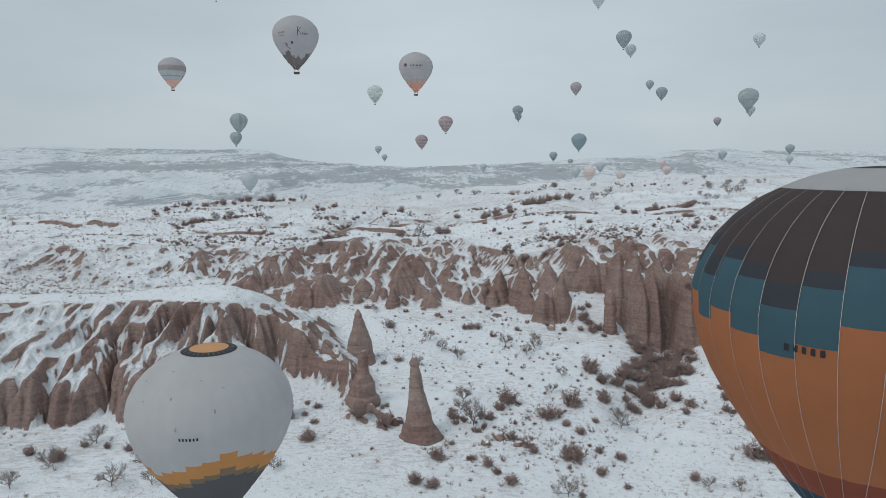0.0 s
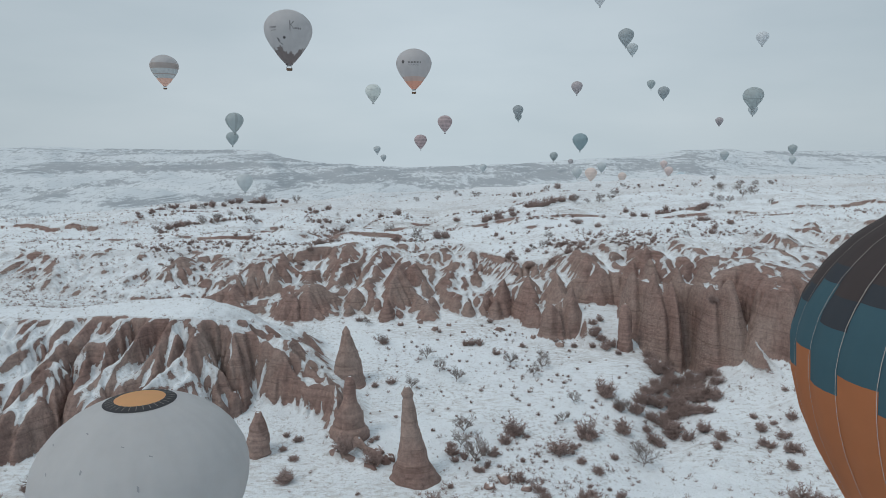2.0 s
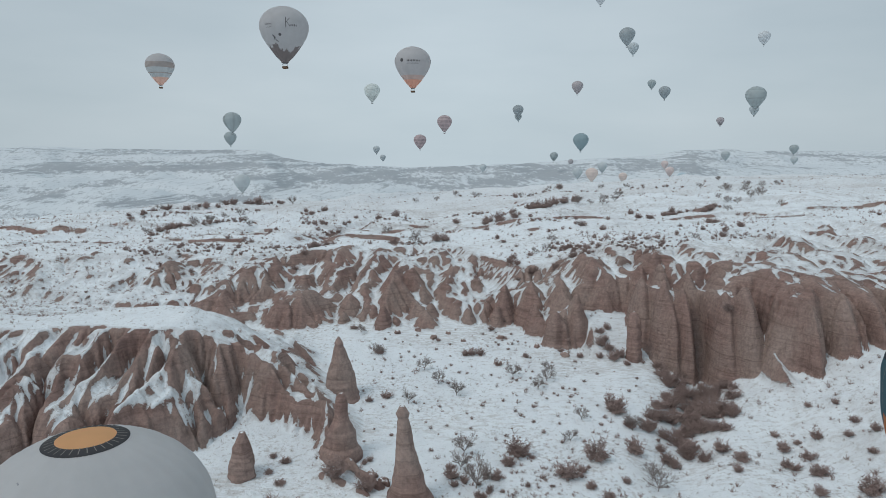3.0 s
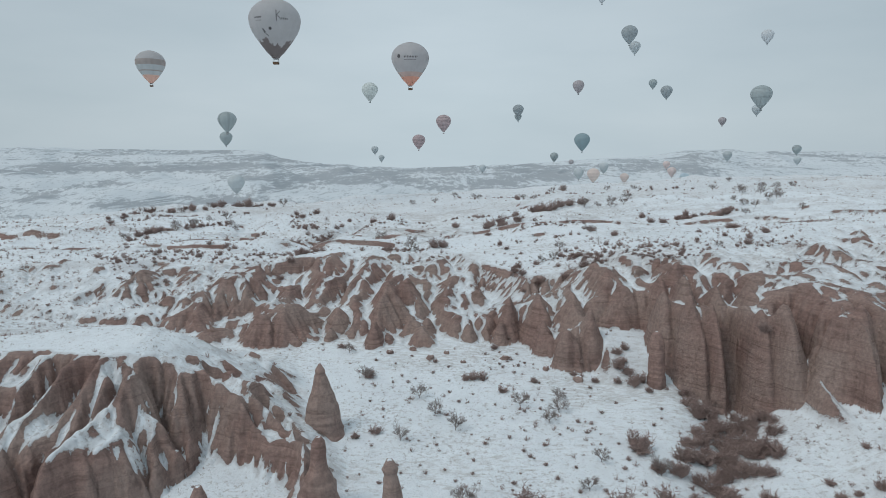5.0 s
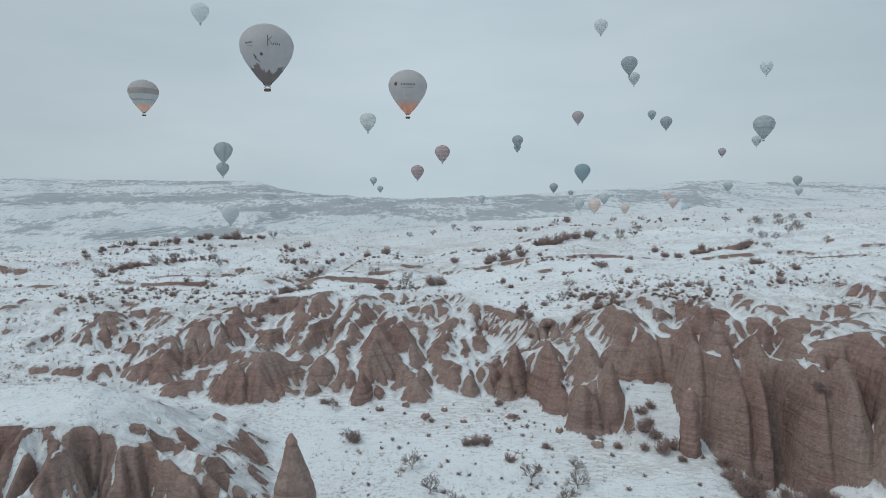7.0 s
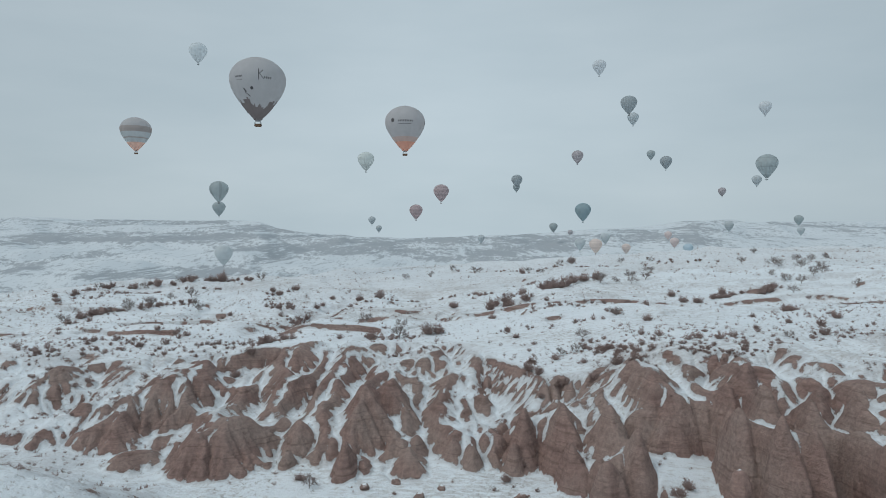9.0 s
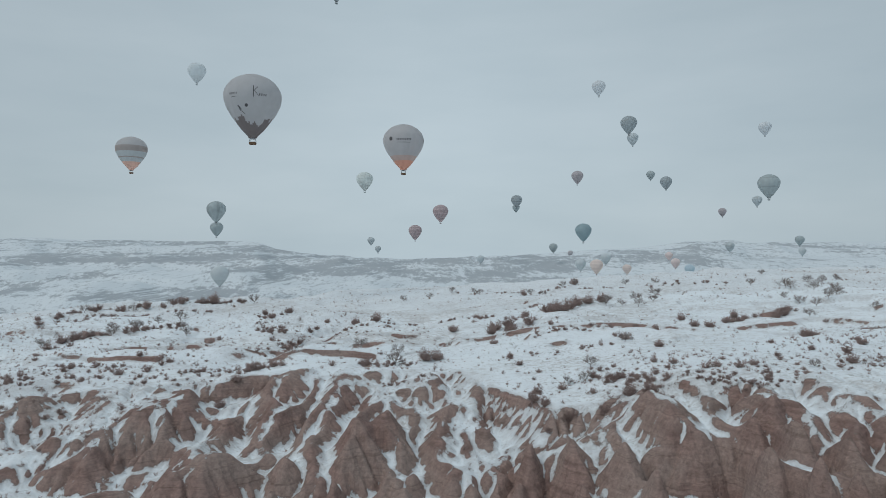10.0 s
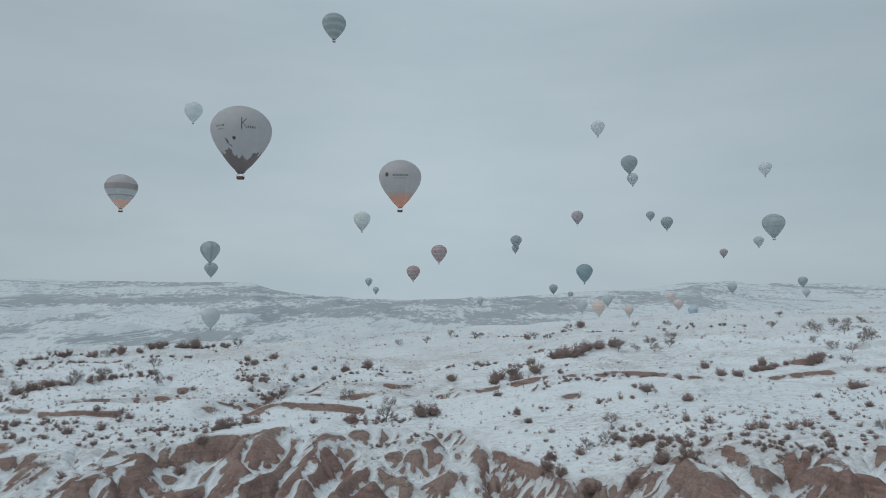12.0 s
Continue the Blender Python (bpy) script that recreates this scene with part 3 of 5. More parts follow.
def from_lattice(field, x, y):
    gx, gy = (x - CUT_X) / CUT_STEP, (y - CUT_Y) / CUT_STEP
    inside = (gx > 0) & (gy > 0) & (gx < field.shape[1] - 1.01) & (gy < field.shape[0] - 1.01)
    gx, gy = np.clip(gx, 0, field.shape[1] - 1.01), np.clip(gy, 0, field.shape[0] - 1.01)
    i, j = gx.astype(int), gy.astype(int)
    u, v = gx - i, gy - j
    a = field[j, i] * (1 - u) + field[j, i + 1] * u
    b = field[j + 1, i] * (1 - u) + field[j + 1, i + 1] * u
    return np.where(inside, a * (1 - v) + b * v, 0)


def land(x, y, full=False):
    """The height of the ground at x, y, and if asked how bare, gathering, rocky and lipped it is there."""
    x, y = np.asarray(x, float), np.asarray(y, float)
    z, rock, lip, cliff = raw_land(x.ravel(), y.ravel())
    z = (z + from_lattice(LOSS, x.ravel(), y.ravel())).reshape(x.shape)
    if not full:
        return z
    return z, from_lattice(GATHER, x.ravel(), y.ravel()).reshape(x.shape), rock.reshape(x.shape), lip.reshape(x.shape), cliff.reshape(x.shape)


def ground_sheet():
    ys = [-2600, -1500, -800, -400, -200, -100, -40, 0, 25, 45, 58, 66, 72, 77, 81]
    ys += list(np.arange(84, 256, 0.35))
    step = 0.35
    while ys[-1] < 4700:
        step *= 1.022
        ys.append(ys[-1] + step)
    inner = np.linspace(-1, 1, 821)
    outer = 1 + np.cumsum(0.006 * 1.22 ** np.arange(34))
    us = np.concatenate([-outer[::-1], inner, outer])
    ys = np.array(ys)
    half = np.maximum(0.66 * ys + 22, 70)
    half = np.where(ys > 255, 0.66 * 255 + 22 + (ys - 255) * 0.72, half)
    X, Y = us[None, :] * half[:, None], np.repeat(ys[:, None], len(us), 1)
    Z, gather, rock, lip, cliff = land(X, Y, True)
    pad = np.pad(Z, 1, mode="edge")
    Z = 0.8 * Z + 0.05 * (pad[:-2, 1:-1] + pad[2:, 1:-1] + pad[1:-1, :-2] + pad[1:-1, 2:])
    rows, cols = X.shape
    P = np.stack([X, Y, Z], -1)
    dx = np.gradient(P, axis=1)
    dy = np.gradient(P, axis=0)
    nrm = np.cross(dx, dy)
    nrm /= np.linalg.norm(nrm, axis=-1, keepdims=True) + 1e-9
    blur = Z.copy()
    for k in (1, 2, 3):
        pad = np.pad(blur, k, mode="edge")
        blur = (pad[:-2 * k, k:-k] + pad[2 * k:, k:-k] + pad[k:-k, :-2 * k] + pad[k:-k, 2 * k:] + blur) / 5
    hollow = np.clip((blur - Z) / 0.35, -0.7, 1) * (Y < 300) * (Y > 80)
    snow = 0.55 + 2.3 * (nrm[..., 2] - 0.82) + 0.55 * hollow - 0.42 * lip - (0.10 + 0.25 * cliff) * rock + 0.26 * (1 - rock) * (Y < 330)
    fine = fbm((X + 2.0 * fbm(X / 5, Y / 5, 63)) / 1.0, Y / 6.0, 65, 2) - 0.5
    snow = snow + rock * (0.95 * fine * (1 - 0.7 * cliff) + 0.30 * (fbm(X / 4.5, Y / 6, 67, 3) - 0.5) - 0.05 * smooth(X, 52, 60)) + rock * (X < -12) * (Y < 168) * (1.7 * fine + 0.34 + 0.26 * smooth(Z, 5, 8))
    snow = snow + rock * smooth(Y, 178, 190) * (0.10 * (1 - smooth(X, -46, -34)) + 0.12 * (1 - smooth(X, -64, -54)) + 0.24 * smooth(X, 26, 36))
    snow = snow - 0.80 * smooth(1 - nrm[..., 2], 0.05, 0.16) * smooth(Y, 246, 256) * (Y < 480) * smooth(fbm(X / 3.2, Y / 1.8, 79, 4), 0.44, 0.60)
    snow = snow + 0.09 * rock * smooth(Y, 196, 212) * (1 - smooth(X, 30, 40))
    west = (X < -50) * smooth(Y, 172, 184) * (1 - smooth(Y, 240, 262))
    snow = snow - west * 0.34 * smooth(fbm(X / 9, Y / 7, 69, 4), 0.46, 0.62)
    snow = snow + 0.22 * smooth(gather, 1.6, 2.6) * rock * (1 - cliff)
    pad = np.pad(snow, 1, mode="edge")
    snow = 0.4 * snow + 0.15 * (pad[:-2, 1:-1] + pad[2:, 1:-1] + pad[1:-1, :-2] + pad[1:-1, 2:])
    pad, high = np.pad(snow, 1, mode="edge"), np.pad(Z, 1, mode="edge")
    around = [(slice(None, -2), slice(1, -1)), (slice(2, None), slice(1, -1)), (slice(1, -1), slice(None, -2)), (slice(1, -1), slice(2, None))]
    lowest = np.minimum.reduce([pad[a] for a in around])
    rise = np.maximum.reduce([high[a] - Z for a in around])
    snow = np.where((rise > 0.8) & (Y < 300), np.minimum(snow, lowest), snow)
    me = bpy.data.meshes.new("ground")
    idx = np.arange(rows * cols).reshape(rows, cols)
    quads = np.stack([idx[:-1, :-1], idx[:-1, 1:], idx[1:, 1:], idx[1:, :-1]], -1).reshape(-1, 4)
    me.vertices.add(rows * cols)
    me.vertices.foreach_set("co", P.reshape(-1).astype(np.float32))
    me.loops.add(len(quads) * 4)
    me.loops.foreach_set("vertex_index", quads.reshape(-1).astype(np.int32))
    me.polygons.add(len(quads))
    me.polygons.foreach_set("loop_start", (np.arange(len(quads)) * 4).astype(np.int32))
    me.update()
    me.validate()
    for key, values in (("snow", np.clip(snow, -0.8, 1.3)),):
        at = me.attributes.new(key, "FLOAT", "POINT")
        at.data.foreach_set("value", values.reshape(-1).astype(np.float32))
    me.polygons.foreach_set("use_smooth", np.ones(len(quads), bool))
    me.materials.append(MAT_GROUND)
    return tagged(new("ground", me), "snow-covered valley, eroded brown tuff cliffs and plateau", "ground", kind="structure")


ground_sheet()


# ---- far hills across the next valley ----
def backdrop_material(name, scrub, snow, scale):
    m, nn, ll = material(name)
    geo = nn("ShaderNodeNewGeometry")
    co = geo.outputs["Position"]
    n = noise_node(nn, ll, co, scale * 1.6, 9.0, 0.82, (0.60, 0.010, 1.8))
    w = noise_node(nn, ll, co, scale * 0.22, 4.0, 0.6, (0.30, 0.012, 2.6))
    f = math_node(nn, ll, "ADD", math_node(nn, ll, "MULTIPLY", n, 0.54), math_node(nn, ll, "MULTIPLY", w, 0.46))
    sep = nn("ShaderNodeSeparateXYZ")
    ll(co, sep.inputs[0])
    # higher parts whitened as haze would, by more of the snow colour
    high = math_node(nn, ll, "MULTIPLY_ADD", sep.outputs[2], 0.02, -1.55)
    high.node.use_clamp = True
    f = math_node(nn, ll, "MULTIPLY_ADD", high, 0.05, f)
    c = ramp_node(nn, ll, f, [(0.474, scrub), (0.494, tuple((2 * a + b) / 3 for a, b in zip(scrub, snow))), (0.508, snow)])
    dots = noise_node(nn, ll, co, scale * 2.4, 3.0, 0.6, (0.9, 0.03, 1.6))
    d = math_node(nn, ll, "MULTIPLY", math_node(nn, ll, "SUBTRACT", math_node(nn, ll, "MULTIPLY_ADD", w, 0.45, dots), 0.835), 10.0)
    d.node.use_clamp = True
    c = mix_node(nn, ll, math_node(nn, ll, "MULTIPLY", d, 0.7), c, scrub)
    finish(nn, ll, c, 1.0, spec=0.0)
    return m


def far_hills():
    ys = np.concatenate([np.linspace(620, 1400, 60), np.linspace(1420, 2500, 90), np.linspace(2550, 4600, 12)])
    us = np.linspace(-1.25, 1.25, 420)
    U, Y = np.meshgrid(us, ys)
    X = U * Y
    crest = np.interp(U, [-1.25, -0.66, -0.60, -0.52, -0.44, -0.36, -0.28, -0.265, -0.24, -0.20, -0.12, -0.06, 0.06, 0.16, 0.26, 0.32, 0.36, 0.43, 0.45, 0.53, 0.67, 1.25],
                      [104, 106, 108, 102, 101, 98, 98, 92, 72, 58, 48, 40, 44, 58, 76, 84, 97, 100, 90, 92, 96, 104])
    t = smooth(Y, 700, 2300) ** 0.75
    a = fbm(X / 210, Y / 260, 101, 6) - 0.5
    q = t * 5 + 1.1 * a
    step = np.floor(q) + smooth(q - np.floor(q), 0.78, 1.0)
    t2 = np.clip(0.40 * t + 0.60 * (step - 1.1 * a) / 5, 0, 1.03)
    mounds = np.maximum(fbm(X / 130, Y / 190, 105, 3) - 0.52, 0) * smooth(Y, 800, 1100) * (1 - smooth(Y, 1700, 2200))
    Z = -52 + (crest + 52) * t2 + 20 * a * t * smooth(2400 - Y, 0, 500) + 70 * mounds + 5 * (fbm(X / 45, Y / 60, 103, 5) - 0.5)
    Z = np.where(Y > 2500, np.minimum(Z, crest - (Y - 2500) * 0.05), Z)
    rows, cols = X.shape
    idx = np.arange(rows * cols).reshape(rows, cols)
    quads = np.stack([idx[:-1, :-1], idx[:-1, 1:], idx[1:, 1:], idx[1:, :-1]], -1).reshape(-1, 4)
    me = bpy.data.meshes.new("far_hills")
    me.from_pydata(np.stack([X, Y, Z], -1).reshape(-1, 3).tolist(), [], quads.tolist())
    me.polygons.foreach_set("use_smooth", np.ones(len(quads), bool))
    # haze of distance is put into both base colours, scrub and snow
    me.materials.append(backdrop_material("haze_toned_hills", (0.362, 0.392, 0.418), (0.605, 0.650, 0.682), 0.075))
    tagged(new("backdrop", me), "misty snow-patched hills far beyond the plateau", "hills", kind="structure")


far_hills()


# ---- hot air balloons ----
PROFILE = [(0.0, 0.0), (0.16, -0.008), (0.32, -0.04), (0.48, -0.10), (0.63, -0.18), (0.77, -0.29), (0.88, -0.42), (0.96, -0.57), (1.0, -0.74),
           (0.99, -0.90), (0.945, -1.08), (0.87, -1.25), (0.76, -1.44), (0.64, -1.61), (0.50, -1.80), (0.36, -1.98), (0.24, -2.10), (0.17, -2.17)]
PROF_R, PROF_Z = np.array([p[0] for p in PROFILE]), np.array([p[1] for p in PROFILE])
PROF_T = np.concatenate([[0], np.cumsum(np.hypot(np.diff(PROF_R), np.diff(PROF_Z)))])
PROF_T = PROF_T / PROF_T[-1]


def link_mesh(name, verts, faces, mats, index=None, soft=True, parent=None, label=""):
    me = bpy.data.meshes.new(name)
    me.from_pydata(verts, [], faces)
    for m in mats:
        me.materials.append(m)
    if index is not None:
        me.polygons.foreach_set("material_index", np.array(index, np.int32))
    me.polygons.foreach_set("use_smooth", np.full(len(faces), soft))
    me.update()
    ob = new(name, me)
    if parent is not None:
        ob.parent = parent
    return tagged(ob, label) if label else ob


def skin(radius, az, t, lift=0.0, gores=24, bulge=0.018):
    """A point of the envelope: az in turns from the front, t from the crown down to the mouth."""
    r, z = np.interp(t, PROF_T, PROF_R), np.interp(t, PROF_T, PROF_Z)
    g = az * gores
    g = g - math.floor(g)
    r = (r * (1 + bulge * (4 * g * (1 - g) - 0.6)) + lift / radius) * radius
    a = 2 * math.pi * az - math.pi / 2
    return (r * math.cos(a), r * math.sin(a), z * radius + lift * 0.3)


def tube(verts, faces, p, q, r, sides=6, r2=None):
    p, q = Vector(p), Vector(q)
    ax = (q - p).normalized()
    u = ax.orthogonal().normalized()
    v = ax.cross(u)
    n = len(verts)
    for c, rr in ((p, r), (q, r if r2 is None else r2)):
        for k in range(sides):
            a = 2 * math.pi * k / sides
            verts.append(tuple(c + rr * (math.cos(a) * u + math.sin(a) * v)))
    faces.extend((n + k, n + (k + 1) % sides, n + sides + (k + 1) % sides, n + sides + k) for k in range(sides))
    faces.append(tuple(range(n + sides - 1, n - 1, -1)))
    faces.append(tuple(range(n + sides, n + 2 * sides)))


def rounded_box(w, d, h, bevel):
    bm = bmesh.new()
    bmesh.ops.create_cube(bm, size=1.0)
    bmesh.ops.scale(bm, vec=(w, d, h), verts=bm.verts)
    bmesh.ops.bevel(bm, geom=list(bm.edges), offset=bevel, segments=2, affect="EDGES")
    return bm


FABRIC = {}


def fabric(color):
    key = tuple(round(c, 3) for c in color)
    if key not in FABRIC:
        FABRIC[key] = plain("balloon_fabric", key, 0.75, 0.10, 0.35, 0.45)
    return FABRIC[key]


MAT_WICKER = plain("brown_wicker", (0.16, 0.10, 0.065), 0.85, 0.35, 14.0)
MAT_STEEL = plain("burner_steel", (0.33, 0.34, 0.36), 0.4, 0.1, 4.0)
MAT_ROPE = plain("dark_rope", (0.07, 0.07, 0.075), 0.8)
MAT_LETTER = plain("black_lettering", (0.03, 0.03, 0.035), 0.7)
MAT_CORD = plain("grey_vent_cord", (0.25, 0.24, 0.23), 0.8)
MAT_PATCH = plain("worn_grey_patch", (0.34, 0.36, 0.38), 0.8, 0.2, 3.0)
MAT_TAPE = plain("pale_seam_tape", (0.40, 0.37, 0.35), 0.7)


def balloon(place, diameter, colors, paint, label, gores=24, rows=36, crown=None, crown_ring=None, cap_t=0.10,
            turn=0.0, seams=False, bulge=0.018, basket_color=None, lift=1.03, ring_from=4):
    """A balloon whose widest ring is centred at place. paint(gore, az, t) gives the index of its colour."""
    R = diameter / 2
    thing = new("hot_air_balloon")
    thing.matrix_world = Matrix.Translation((place[0], place[1], place[2] + lift * R)) @ Matrix.Rotation(radians(turn), 4, "Z")
    tagged(thing, label, "hot air balloon", "balloons in the sky")
    per = 3
    n = gores * per
    ts = np.linspace(cap_t, 1, rows + 1)
    verts, faces, index = [], [], []
    for t in ts:
        for k in range(n):
            verts.append(skin(R, k / n, t, 0, gores, bulge))
    for i in range(rows):
        for k in range(n):
            faces.append((i * n + k, i * n + (k + 1) % n, (i + 1) * n + (k + 1) % n, (i + 1) * n + k))
            index.append(paint(k // per, (k + 0.5) / n, (ts[i] + ts[i + 1]) / 2))
    envelope = link_mesh("envelope", verts, faces, [fabric(c) for c in colors], index, True, thing)
    # crown: a flat parachute valve inside a reinforced ring
    verts, faces, index = [], [], []
    rings = np.linspace(0.0, cap_t * 1.05, 7)
    for t in rings:
        for k in range(n):
            verts.append(skin(R, k / n, max(t, 0.002), 0.02 * R * (1 - t / rings[-1]) + 0.03, gores, 0.0))
    for i in range(6):
        for k in range(n):
            faces.append((i * n + k, i * n + (k + 1) % n, (i + 1) * n + (k + 1) % n, (i + 1) * n + k))
            index.append(1 if i >= ring_from else 0)
    faces.append(tuple(range(n - 1, -1, -1)))
    index.append(0)
    ca = crown or colors[0]
    link_mesh("parachute_valve", verts, faces, [fabric(ca), fabric(crown_ring or ca)], index, True, thing, "round crown vent panel")
    # skirt, burner frame, cables and basket
    mouth_r, mouth_z = PROF_R[-1] * R, PROF_Z[-1] * R
    verts, faces = [], []
    for k in range(n):
        a = 2 * math.pi * k / n
        verts.append((mouth_r * math.cos(a), mouth_r * math.sin(a), mouth_z))
    for k in range(n):
        a = 2 * math.pi * k / n
        verts.append((mouth_r * 0.86 * math.cos(a), mouth_r * 0.86 * math.sin(a), mouth_z - 0.055 * R))
    faces = [(k, (k + 1) % n, n + (k + 1) % n, n + k) for k in range(n)]
    link_mesh("skirt", verts, faces, [fabric(colors[-1])], None, True, envelope)
    bw, bd, bh = 0.24 * R, 0.15 * R, 0.10 * R
    bz = mouth_z - 0.30 * R
    bm = rounded_box(bw, bd, bh, 0.02 * R)
    me = bpy.data.meshes.new("basket")
    bm.to_mesh(me)
    bm.free()
    me.materials.append(MAT_WICKER if basket_color is None else basket_color)
    basket = new("basket", me)
    basket.parent = thing
    basket.location = (0, 0, bz + bh / 2)
    verts, faces = [], []
    for sx in (-1, 1):
        tube(verts, faces, (sx * bw * 0.36, -bd * 0.36, mouth_z - 0.09 * R), (sx * bw * 0.36, bd * 0.36, mouth_z - 0.09 * R), 0.012 * R)
        tube(verts, faces, (-bw * 0.36, sx * bd * 0.36, mouth_z - 0.09 * R), (bw * 0.36, sx * bd * 0.36, mouth_z - 0.09 * R), 0.012 * R)
        tube(verts, faces, (sx * bw * 0.14, 0, mouth_z - 0.12 * R), (sx * bw * 0.14, 0, mouth_z - 0.05 * R), 0.02 * R, 8)
    link_mesh("burner_frame", verts, faces, [MAT_STEEL], None, False, basket).location = (0, 0, -bz - bh / 2)
    for sx in (-1, 1):
        for sy in (-1, 1):
            verts, faces = [], []
            mid = (sx * bw * 0.36, sy * bd * 0.36, mouth_z - 0.09 * R)
            tube(verts, faces, (sx * bw * 0.46, sy * bd * 0.44, bz + bh * 0.9), mid, 0.006 * R, 4)
            tube(verts, faces, mid, (sx * mouth_r * 0.72, sy * mouth_r * 0.66, mouth_z + 0.01 * R), 0.004 * R, 4)
            link_mesh("suspension_cable", verts, faces, [MAT_ROPE], None, False, basket).location = (0, 0, -bz - bh / 2)
    if seams:
        for g in range(gores):
            verts, faces = [], []
            for t in np.linspace(cap_t, 1, 30):
                c = Vector(skin(R, g / gores, t, 0.09, gores, bulge))
                side = Vector((-c.y, c.x, 0)).normalized() * 0.017
                verts += [tuple(c - side), tuple(c + side)]
            faces = [(2 * i, 2 * i + 1, 2 * i + 3, 2 * i + 2) for i in range(29)]
            link_mesh("seam_tape", verts, faces, [MAT_TAPE], None, True, envelope)
    return thing


def panel(thing, diameter, name, az0, az1, t0, t1, mat, gores=24, bulge=0.018, slant=0.0, lift=0.05, label=""):
    """A printed panel that follows the envelope."""
    R = diameter / 2
    verts, na, nt = [], 8, 3
    for i in range(nt + 1):
        for k in range(na + 1):
            az = az0 + (az1 - az0) * k / na
            t = t0 + (t1 - t0) * i / nt + slant * (k / na - 0.5)
            verts.append(skin(R, az % 1.0, t, lift, gores, bulge))
    w = na + 1
    faces = [(i * w + k, i * w + k + 1, (i + 1) * w + k + 1, (i + 1) * w + k) for i in range(nt) for k in range(na)]
    return link_mesh(name, verts, faces, [mat], None, True, thing, label)


def disc_panel(thing, diameter, name, az, t, r, mat, gores=24, bulge=0.018, label=""):
    R = diameter / 2
    pr = np.interp(t, PROF_T, PROF_R) * R
    height = 2.9 * R
    verts = [skin(R, az % 1.0, t, 0.05, gores, bulge)]
    for k in range(20):
        a = 2 * math.pi * k / 20
        verts.append(skin(R, (az + r * math.cos(a) / (2 * math.pi * pr)) % 1.0, t + r * math.sin(a) / height, 0.05, gores, bulge))
    faces = [(0, k + 1, (k + 1) % 20 + 1) for k in range(20)]
    return link_mesh(name, verts, faces, [mat], None, True, thing, label)


def lettering(thing, diameter, az0, az1, t0, t1, count, gores, bulge, mat):
    """Bars in the place of small lettering."""
    for k in range(count):
        a = az0 + (az1 - az0) * k / count
        b = a + (az1 - az0) / count * 0.5
        panel(thing, diameter, "lettering", a, b, t0, t1, mat, gores, bulge, 0, 0.05)


# the great striped balloon, close by
CHAR, BLUE, ORANGE, RUST, NAVY = (0.092, 0.079, 0.080), (0.076, 0.165, 0.208), (0.560, 0.220, 0.102), (0.360, 0.110, 0.070), (0.050, 0.100, 0.145)


def great_paint(gore, az, t):
    lift = (0.0, 0.030, 0.062, 0.030, -0.012, 0.040)[gore % 6]
    if t < 0.385 + lift - 0.055:
        return 0
    if t < 0.385 + lift - 0.018:
        return 5
    if t < 0.455 + lift:
        return 1
    if t < 0.78:
        return 2
    if t < 0.86:
        return 3
    return 4


great = balloon((30.2, 45.5, 36.0), 24.0, [CHAR, BLUE, ORANGE, RUST, NAVY, (0.070, 0.082, 0.098), (0.460, 0.170, 0.080)], great_paint,
                "charcoal, blue and orange stepped hot air balloon, close by", 32, 60, (0.10, 0.09, 0.09), (0.55, 0.58, 0.60), 0.17, 4.3, True, 0.014, None, 0.74, 2)
lettering(great, 24.0, 0.836, 0.870, 0.490, 0.502, 5, 32, 0.014, MAT_LETTER)


def white_paint(gore, az, t):
    hem = 0.545 + 0.021 * abs((gore - 2 + 5) % 10 - 5)
    if t < hem:
        return 0
    if t < hem + 0.072:
        return 1
    if t < hem + 0.105:
        return 2
    return 3


white = balloon((-25.3, 68.5, 19.4), 17.2, [(0.62, 0.635, 0.65), (0.720, 0.350, 0.135), (0.300, 0.225, 0.150), (0.150, 0.155, 0.165)], white_paint,
                "pale grey hot air balloon with stepped orange hem", 30, 60, (0.80, 0.44, 0.220), (0.075, 0.077, 0.083), 0.105, 0.0, False, 0.016, None, 0.74)
lettering(white, 17.2, 0.997, 1.034, 0.459, 0.470, 6, 30, 0.008, MAT_LETTER)

for k in range(30):
    panel(next(c for c in white.children if c.name.startswith("parachute_valve")), 17.2, "vent_cord", (k + 0.44) / 30, (k + 0.56) / 30, 0.070, 0.098, MAT_CORD, 30, 0.0, 0, 0.16)
for az, t, w, h in ((0.93, 0.20, 0.010, 0.004), (0.97, 0.31, 0.004, 0.012), (0.03, 0.24, 0.007, 0.003), (0.06, 0.36, 0.003, 0.016), (0.90, 0.34, 0.005, 0.006),
                    (0.99, 0.42, 0.003, 0.014), (0.08, 0.28, 0.006, 0.004), (0.86, 0.27, 0.008, 0.004)):
    panel(white, 17.2, "fabric_patch", az, az + w, t, t + h, MAT_PATCH, 30, 0.008, 0.004, 0.03)


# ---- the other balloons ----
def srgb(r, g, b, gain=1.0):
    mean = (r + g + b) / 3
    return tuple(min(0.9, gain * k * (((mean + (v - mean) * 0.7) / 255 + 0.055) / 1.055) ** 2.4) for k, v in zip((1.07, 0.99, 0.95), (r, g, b)))


